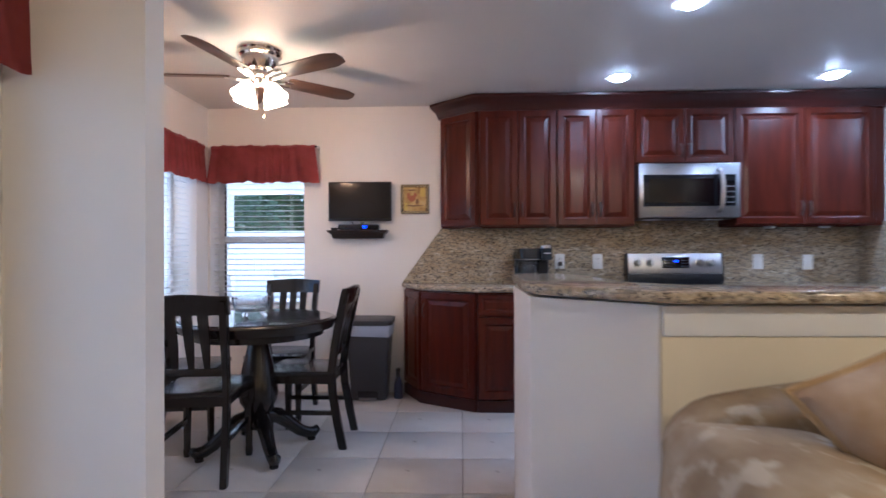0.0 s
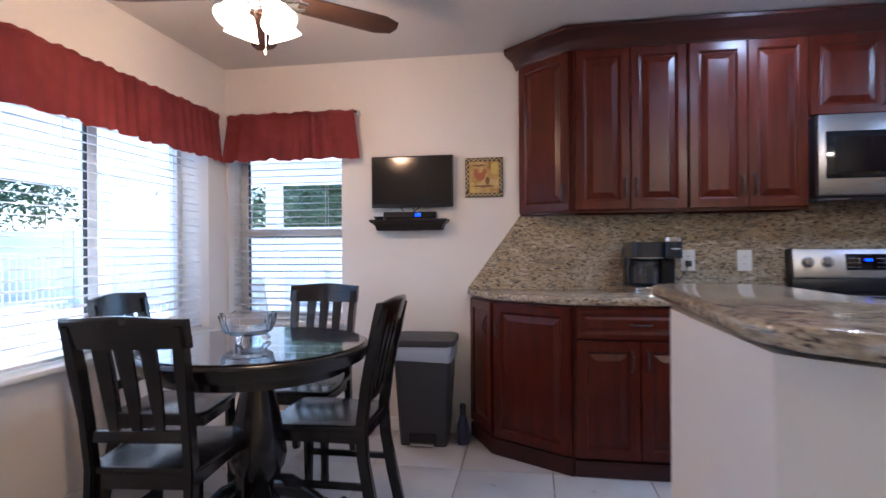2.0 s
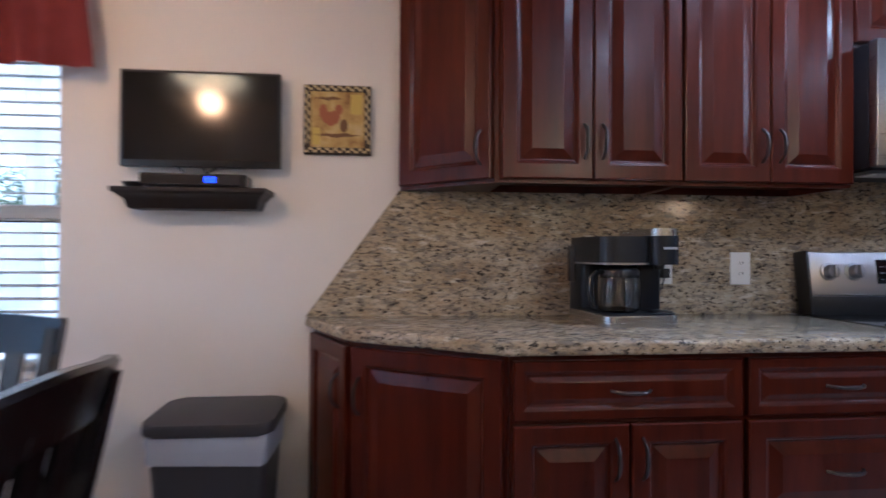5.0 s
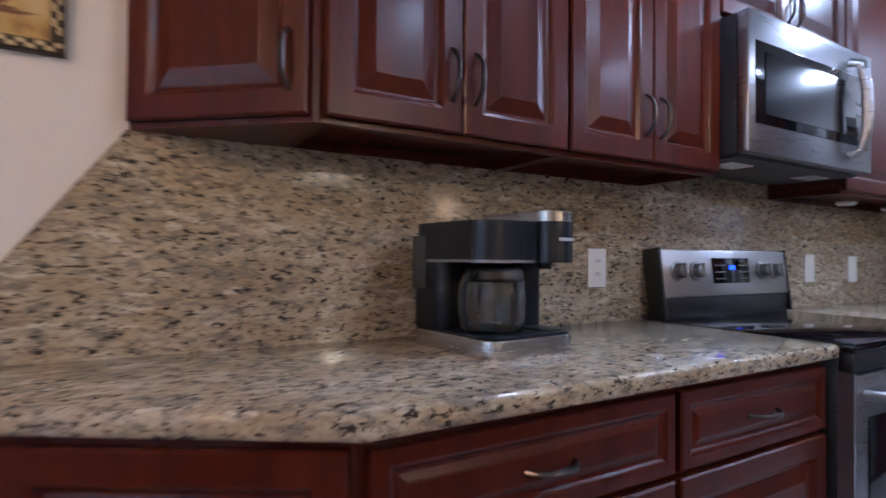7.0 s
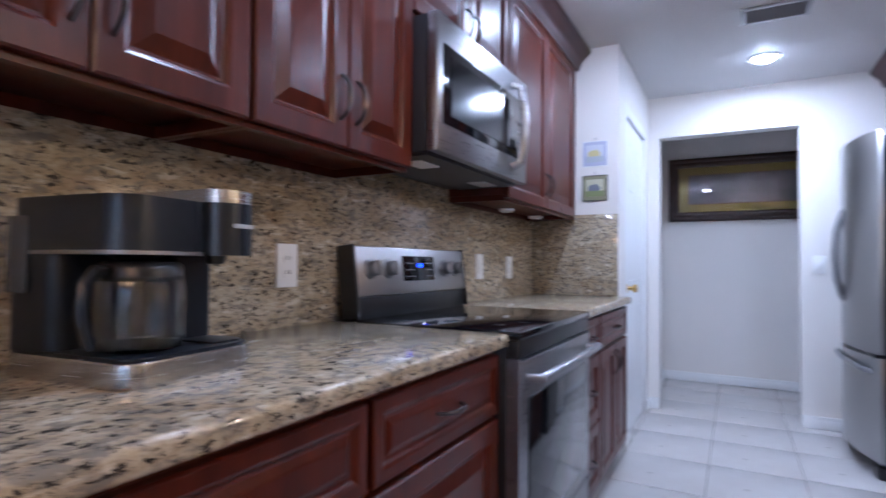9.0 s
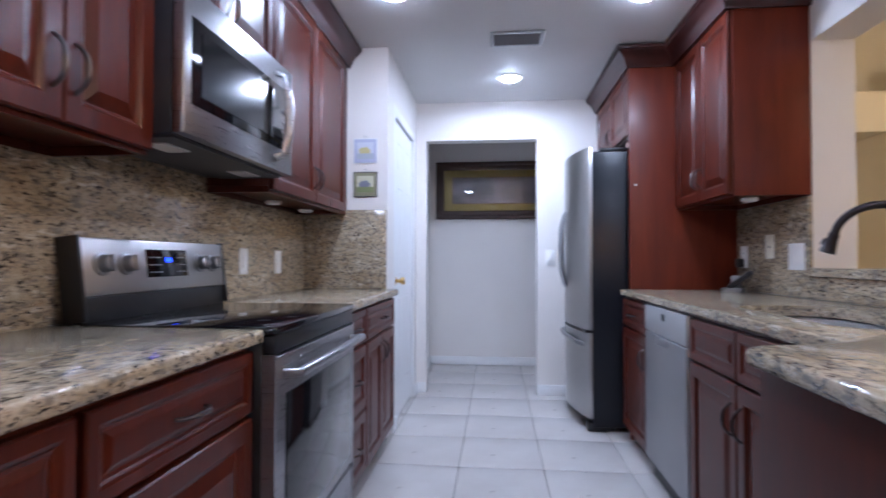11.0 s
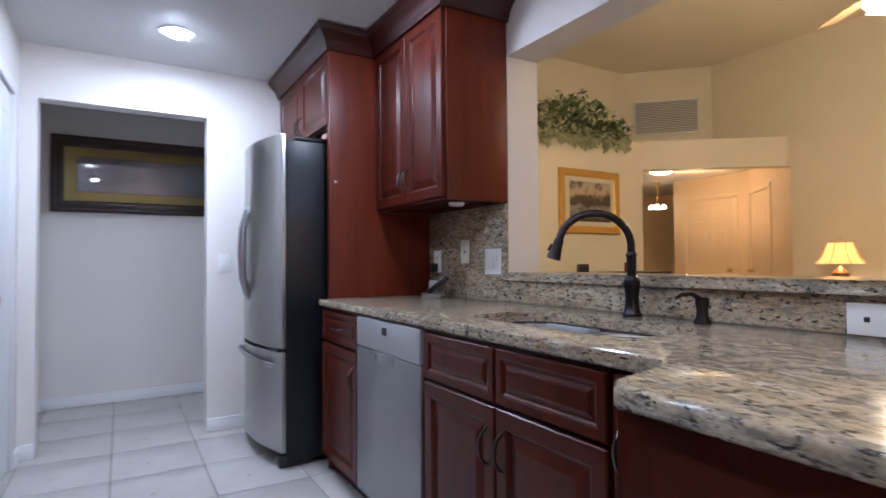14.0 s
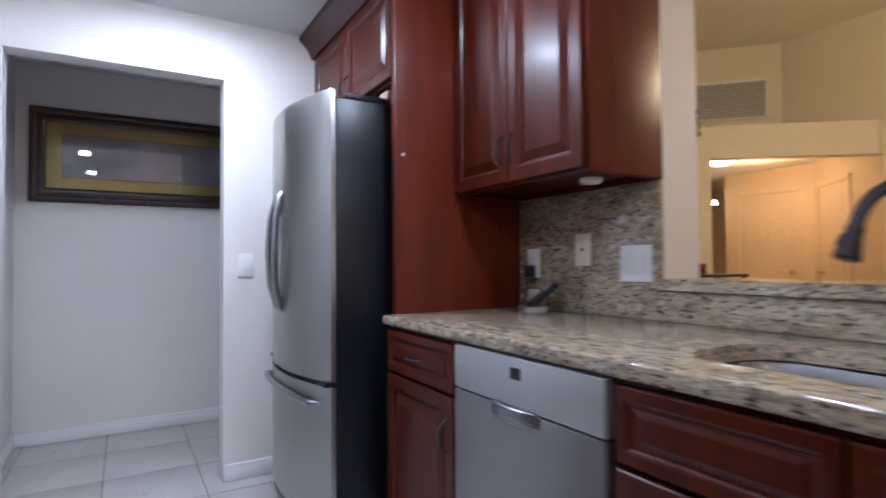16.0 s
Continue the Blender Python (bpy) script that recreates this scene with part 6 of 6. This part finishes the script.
bp = thing("framed_picture", (5.849, 3.285, 1.818), -90, "long dark framed landscape under glass in the hall", "picture")
part("frame", ring_panel(bmesh.new(), 1.29, 0.60, [(0, 0), (0, 0.03), (0.012, 0.036), (0.03, 0.034), (0.04, 0.026), (0.055, 0.03), (0.078, 0.026), (0.09, 0.014)], (-0.645, 0, -0.30)), MAHOGANY, bp)
part("mat_board", boxes((-0.556, 0.556, -0.0165, -0.0142, -0.211, 0.211)), OLIVE_MAT, bp)
part("image", boxes((-0.47, 0.47, -0.0195, -0.0167, -0.135, 0.135)), painting("dusky landscape print", [(0.3, (0.05, 0.055, 0.06)), (0.5, (0.15, 0.14, 0.16)), (0.7, (0.24, 0.22, 0.25))], 4, 0.7), bp)
part("image_line", boxes((-0.478, 0.478, -0.0185, -0.0166, -0.143, 0.143)), BROWN_P, bp)
CLEAR = glass("picture glass")
g = part("glazing", boxes((-0.556, 0.556, -0.024, -0.022, -0.211, 0.211)), CLEAR, bp)
g.visible_shadow = False

# ---- living room ----
sf = thing("sofa", (0, 0, 0), 0, "beige suede sofa with puffy arms against the bar wall", "sofa")


def cushion(bm, cx, cy, cz, sx, sy, sz, seed, n=18):
    rng_ = random.Random(seed)
    r = bmesh.ops.create_icosphere(bm, subdivisions=4, radius=1.0)
    off = Vector((rng_.uniform(0, 9), rng_.uniform(0, 9), rng_.uniform(0, 9)))
    for v in r["verts"]:
        p = v.co.copy()
        q = Vector([math.copysign(abs(c) ** 0.62, c) for c in p])
        q *= 1 + 0.05 * noise.noise(p * 2.2 + off)
        v.co = Vector((cx + q.x * sx, cy + q.y * sy, cz + q.z * sz))
    return bm


part("seat_base", boxes((0.78, 2.75, 0.72, 1.5, 0.06, 0.42), bevel=0.04), SOFA_CLOTH, sf)
part("back", cushion(bmesh.new(), 1.72, 1.42, 0.58, 1.02, 0.17, 0.265, 4), SOFA_CLOTH, sf)
part("arm", cushion(bmesh.new(), 0.86, 1.14, 0.46, 0.21, 0.36, 0.315, 9), SOFA_CLOTH, sf)
part("arm", cushion(bmesh.new(), 2.72, 1.10, 0.46, 0.20, 0.42, 0.315, 12), SOFA_CLOTH, sf)
for k in range(3):
    part("seat_cushion", cushion(bmesh.new(), 1.28 + k * 0.56, 1.02, 0.47, 0.29, 0.32, 0.10, 20 + k), SOFA_CLOTH, sf)
for x in (0.85, 2.7):
    for y in (0.78, 1.44):
        part("foot", lathe(bmesh.new(), [(0, 0), (0.025, 0), (0.03, 0.06), (0, 0.06)], 12, (x, y, 0)), ESPRESSO, sf)


def pillow(half, thick, seed):
    """A square pillow in the xz plane: pinched corners, puckered seams."""
    rng_ = random.Random(seed)
    off = Vector((rng_.uniform(0, 9), rng_.uniform(0, 9), 0))
    n_ = 22
    bm_ = bmesh.new()
    sides = []
    for side in (-1, 1):
        g_ = []
        for i_ in range(n_ + 1):
            row = []
            for k_ in range(n_ + 1):
                u, w = i_ / n_ * 2 - 1, k_ / n_ * 2 - 1
                x_, z_ = u * (1 - 0.10 * (1 - w * w)), w * (1 - 0.10 * (1 - u * u))
                puff = ((1 - u ** 4) * (1 - w ** 4)) ** 0.55
                fold = 0.10 * noise.noise(Vector((u * 2.2, w * 2.2, side)) + off) * puff
                row.append(bm_.verts.new((x_ * half, side * thick * (puff + fold) + 0.02 * math.sin(u * 3 + w * 2), z_ * half)))
            g_.append(row)
        for p, q in zip(g_, g_[1:]):
            for k_ in range(n_):
                bm_.faces.new((p[k_], q[k_], q[k_ + 1], p[k_ + 1]))
        sides.append(g_)
    bmesh.ops.remove_doubles(bm_, verts=bm_.verts, dist=1e-4)
    rim = [(u, -1) for u in np.linspace(-1, 1, 15)] + [(1, w) for w in np.linspace(-1, 1, 15)[1:]] + [(u, 1) for u in np.linspace(1, -1, 15)[1:]] + [(-1, w) for w in np.linspace(1, -1, 15)[1:]]
    seam = [(u * (1 - 0.10 * (1 - w * w)) * half, 0.02 * math.sin(u * 3 + w * 2), w * (1 - 0.10 * (1 - u * u)) * half) for u, w in rim]
    return bm_, seam


tp = thing("throw_pillow", (1.22, 1.02, 0.80), 0, "tan and cream patterned throw pillow on the sofa", "pillow")
pbm, seam = pillow(0.27, 0.085, 31)
part("cover", pbm, THROW, tp)
part("piping", tube(bmesh.new(), seam, 0.009, 8), PIPING, tp, "tan corded piping")
tp.matrix_world = pose(1.22, 1.02, 0.80, -20, -34, -18)

ceiling_fan(2.12, -0.6, 2.97, 40, "light wood ceiling fan with lit shades", wood("pale oak blade", (0.30, 0.20, 0.10), (0.48, 0.34, 0.19), 0.4, 0.1, "x"), BRASS)
dr_ = tagged(finish("fan_downrod", lathe(bmesh.new(), [(0, 2.97), (0.015, 2.97), (0.015, 3.68), (0.06, 3.70), (0.065, 3.75), (0, 3.75)], 16, (2.12, -0.6, 0)), BRASS), "brass fan downrod and canopy", "downrod", "", "structure")

et = thing("end_table", (3.40, -2.85, 0), 0, "dark wooden end table under a lamp", "end table")
part("tabletop", boxes((-0.3, 0.3, -0.3, 0.3, 0.77, 0.80), bevel=0.006), SHELFWOOD, et)
for sx in (-0.26, 0.26):
    for sy in (-0.26, 0.26):
        part("leg", boxes((sx - 0.02, sx + 0.02, sy - 0.02, sy + 0.02, 0, 0.77)), SHELFWOOD, et)
tl = thing("table_lamp", (3.40, -2.85, 0.80), 0, "lit table lamp with a bell shade and ornate base", "lamp")
part("base", lathe(bmesh.new(), [(0, 0), (0.11, 0), (0.11, 0.03), (0.06, 0.05), (0.05, 0.08), (0.085, 0.13), (0.09, 0.18), (0.05, 0.22), (0.03, 0.24), (0.012, 0.26), (0.012, 0.40), (0, 0.40)], 24), mat("antique gold and black", (0.22, 0.14, 0.05), 0.35, 0.7), tl)
bm = bmesh.new()
lathe(bm, [(0.245, 0.285), (0.205, 0.33), (0.165, 0.40), (0.140, 0.47), (0.128, 0.515)], 32)
bmesh.ops.solidify(bm, geom=list(bm.faces), thickness=0.003)
part("shade", bm, SHADE_LIT, tl, "amber lit bell shade")
for k in range(8):
    a = radians(45 * k)
    part("shade_rib", tube(bmesh.new(), [(r * math.cos(a), r * math.sin(a), z) for r, z in ((0.248, 0.283), (0.208, 0.33), (0.168, 0.40), (0.143, 0.47), (0.130, 0.517))], 0.004, 6), BROWN_P, tl)
part("finial", lathe(bmesh.new(), [(0.004, 0.40), (0.004, 0.515), (0.012, 0.52), (0.006, 0.535), (0.014, 0.55), (0, 0.565)], 14), BRASS, tl)

gp = thing("framed_picture", (5.149, -1.11, 1.775), -90, "gold framed landscape painting on a cream wall", "picture")
part("frame", ring_panel(bmesh.new(), 0.94, 0.72, [(0, 0), (0, 0.03), (0.012, 0.04), (0.03, 0.035), (0.05, 0.04), (0.07, 0.03), (0.085, 0.018)], (-0.47, 0, -0.36)), GOLD, gp)
part("liner_board", boxes((-0.386, 0.386, -0.021, -0.0185, -0.276, 0.276)), CREAM_MAT, gp)
part("canvas", boxes((-0.32, 0.32, -0.0245, -0.0215, -0.225, 0.225)), landscape("river landscape"), gp)

tl.scale = (0.88, 0.88, 0.92)
gl = thing("leaf_garland", (5.28, -1.02, 2.56), 0, "silk green and cream leaf garland trailing over the ledge", "garland")
rng = random.Random(8)
bm = bmesh.new()
tube(bm, [(0, -0.65, 0.04), (0, 0, 0.08), (0, 0.65, 0.04)], 0.012, 6)
part("stem", bm, BARK, gl)
bm, bm2 = bmesh.new(), bmesh.new()
for k in range(60):
    y = rng.uniform(-0.72, 0.72)
    top = 0.36 * (1 - (y / 0.85) ** 2)
    leaf_cloud(bm, 12, (rng.uniform(-0.18, 0.05), y, rng.uniform(-0.02, top)), (0.05, 0.06, 0.05), 0.055, rng)
    leaf_cloud(bm2, 5, (rng.uniform(-0.20, 0.0), y, rng.uniform(0.0, top)), (0.05, 0.06, 0.05), 0.045, rng)
for k in range(48):
    y = rng.uniform(-0.7, 0.7)
    ln = rng.uniform(0.05, 0.19)
    for q in range(6):
        leaf_cloud(bm if q == 1 else bm2, 3, (-0.19 + rng.uniform(-0.02, 0.02), y + rng.uniform(-0.03, 0.03), -ln * q / 5), (0.012, 0.02, 0.015), 0.05, rng)
part("leaves", bm, SILK_LEAF, gl)
part("blossoms", bm2, SILK_PALE, gl)

vt = thing("air_vent", (5.525, -3.0, 3.09), -135, "white louvred return air grille on the upper wall", "vent")
part("vent_frame", boxes((-0.43, 0.43, -0.012, 0.0, -0.245, -0.215), (-0.43, 0.43, -0.012, 0.0, 0.215, 0.245), (-0.43, -0.40, -0.012, 0.0, -0.215, 0.215), (0.40, 0.43, -0.012, 0.0, -0.215, 0.215), bevel=0.002), TRIM, vt)
part("backing", boxes((-0.40, 0.40, -0.003, 0.0, -0.215, 0.215)), mat("grey duct backing", (0.34, 0.33, 0.31), 0.7), vt)
for k in range(18):
    s_ = part("louvre", boxes((-0.40, 0.40, -0.009, 0.009, -0.001, 0.001)), TRIM, vt)
    s_.matrix_basis = pose(0, -0.008, -0.2 + k * 0.0235, 40)

cs = thing("console_table", (4.93, -1.25, 0), 0, "dark console table under the gold framed painting", "console table")
part("tabletop", boxes((-0.2, 0.2, -0.72, 0.72, 0.955, 0.985), bevel=0.005), SHELFWOOD, cs)
for sx in (-0.17, 0.17):
    for sy in (-0.68, 0.68):
        part("leg", boxes((sx - 0.02, sx + 0.02, sy - 0.02, sy + 0.02, 0, 0.955)), SHELFWOOD, cs)
ob_ = thing("desk_clock", (4.9, -0.72, 0.985), 20, "small black wedge clock on the console", "clock")
part("wedge", prism(bmesh.new(), [(-0.07, -0.04), (0.07, -0.04), (0.0, 0.05)], 0, 0.09, 0.004), BLACK, ob_)
cd_ = tagged(finish("candle_jar", lathe(bmesh.new(), [(0, 0), (0.04, 0), (0.043, 0.01), (0.043, 0.10), (0.038, 0.105), (0, 0.105)], 20), mat("dark red candle", (0.16, 0.015, 0.012), 0.25)), "dark red candle in a glass jar on the console", "candle")
cd_.location = (4.9, -1.45, 0.985)

PEACH = plaster("peach door paint", (0.68, 0.51, 0.32), 20, 0.02)
panel_door("door_3", 6.38, -4.645, 180, 0.80, 2.06, "peach painted six-panel hall door with brass knob", PEACH, 1, PEACH)
panel_door("door_4", 0, 0, 0, 0.80, 2.06, "peach painted six-panel closet door", PEACH, -1, PEACH).matrix_basis = pose(5.245, -4.52, 0, 0, 0, 135)
hc = thing("flush_light", (5.80, -3.25, 2.44), 0, "lit flush glass hall ceiling light", "ceiling light")
part("canopy", lathe(bmesh.new(), [(0, -0.001), (0.15, -0.001), (0.155, -0.015), (0, -0.015)], 28), BRASS, hc)
part("glass_bowl", lathe(bmesh.new(), [(0.14, -0.016), (0.16, -0.03), (0.15, -0.06), (0.10, -0.085), (0, -0.095)], 28), GLOW_WARM, hc)
hc2 = thing("chandelier", (6.72, -4.35, 2.44), 0, "small lit glass chandelier in the hall", "chandelier")
part("rod", lathe(bmesh.new(), [(0, 0), (0.05, -0.001), (0.05, -0.02), (0.01, -0.03), (0.01, -0.39), (0, -0.39)], 16), BRASS, hc2)
for k in range(4):
    a = radians(90 * k + 30)
    part("glass_cup", lathe(bmesh.new(), [(0, 0), (0.02, 0), (0.032, -0.03), (0.045, -0.07), (0.042, -0.07), (0, -0.015)], 16, (0.1 * math.cos(a), 0.1 * math.sin(a), -0.39)), GLOW_WARM, hc2)
    part("arm", tube(bmesh.new(), [(0, 0, -0.36), (0.06 * math.cos(a), 0.06 * math.sin(a), -0.38), (0.1 * math.cos(a), 0.1 * math.sin(a), -0.39)], 0.008, 6), BRASS, hc2)
sw = thing("window_3", (8.70, 0.55, 0), -90, "narrow side light of the front entry", "window", "", "structure")
part("window_frame", boxes((0, 0.04, 0, 0.06, 0.2, 2.1), (0.51, 0.55, 0, 0.06, 0.2, 2.1), (0.04, 0.51, 0, 0.06, 0.2, 0.25), (0.04, 0.51, 0, 0.06, 2.05, 2.1)), TRIM, sw)
pw = part("pane", boxes((0.04, 0.51, 0.025, 0.031, 0.25, 2.05)), GLASS, sw)
pw.visible_shadow = False
fl = thing("pendant_light", (7.2, 0.9, 2.44), 0, "lit glass foyer light on a short rod", "ceiling light")
part("rod", lathe(bmesh.new(), [(0, 0), (0.05, 0), (0.05, -0.02), (0.008, -0.03), (0.008, -0.18), (0, -0.18)], 14), BRASS, fl)
part("globe", lathe(bmesh.new(), [(0, -0.18), (0.06, -0.19), (0.10, -0.24), (0.09, -0.30), (0.04, -0.33), (0, -0.335)], 22), GLOW_WARM, fl)

# ---- floor tiles ----
PX, PY, G = 0.4793, 0.445, 0.006
tm = boxes((G / 2, PX - G / 2, G / 2, PY - G / 2, -0.012, 0.0), bevel=0.0016)
proto = finish("tile", tm, TILE, floor)
proto["label"] = "glazed cream floor tile"
spots = []
for i in range(-6, 13):
    for j in range(-5, 3):
        x, y = 0.182 + i * PX, 3.50 + j * PY
        if -2.4 < x < 6.0 and y < 4.5:
            spots.append((x, y))
proto.location = (*spots[0], 0)
for x, y in spots[1:]:
    o = proto.copy()
    scene.collection.objects.link(o)
    o.location = (x, y, 0)
rest = bmesh.new()
for i in range(-6, 19):
    for j in range(-24, -5):
        box(rest, 0.182 + i * PX + G / 2, 0.182 + (i + 1) * PX - G / 2, 3.50 + j * PY + G / 2, 3.50 + (j + 1) * PY - G / 2, -0.012, 0.0)
far = finish("floor_tiles", rest, TILE, floor)
far["kind"] = "stuff"
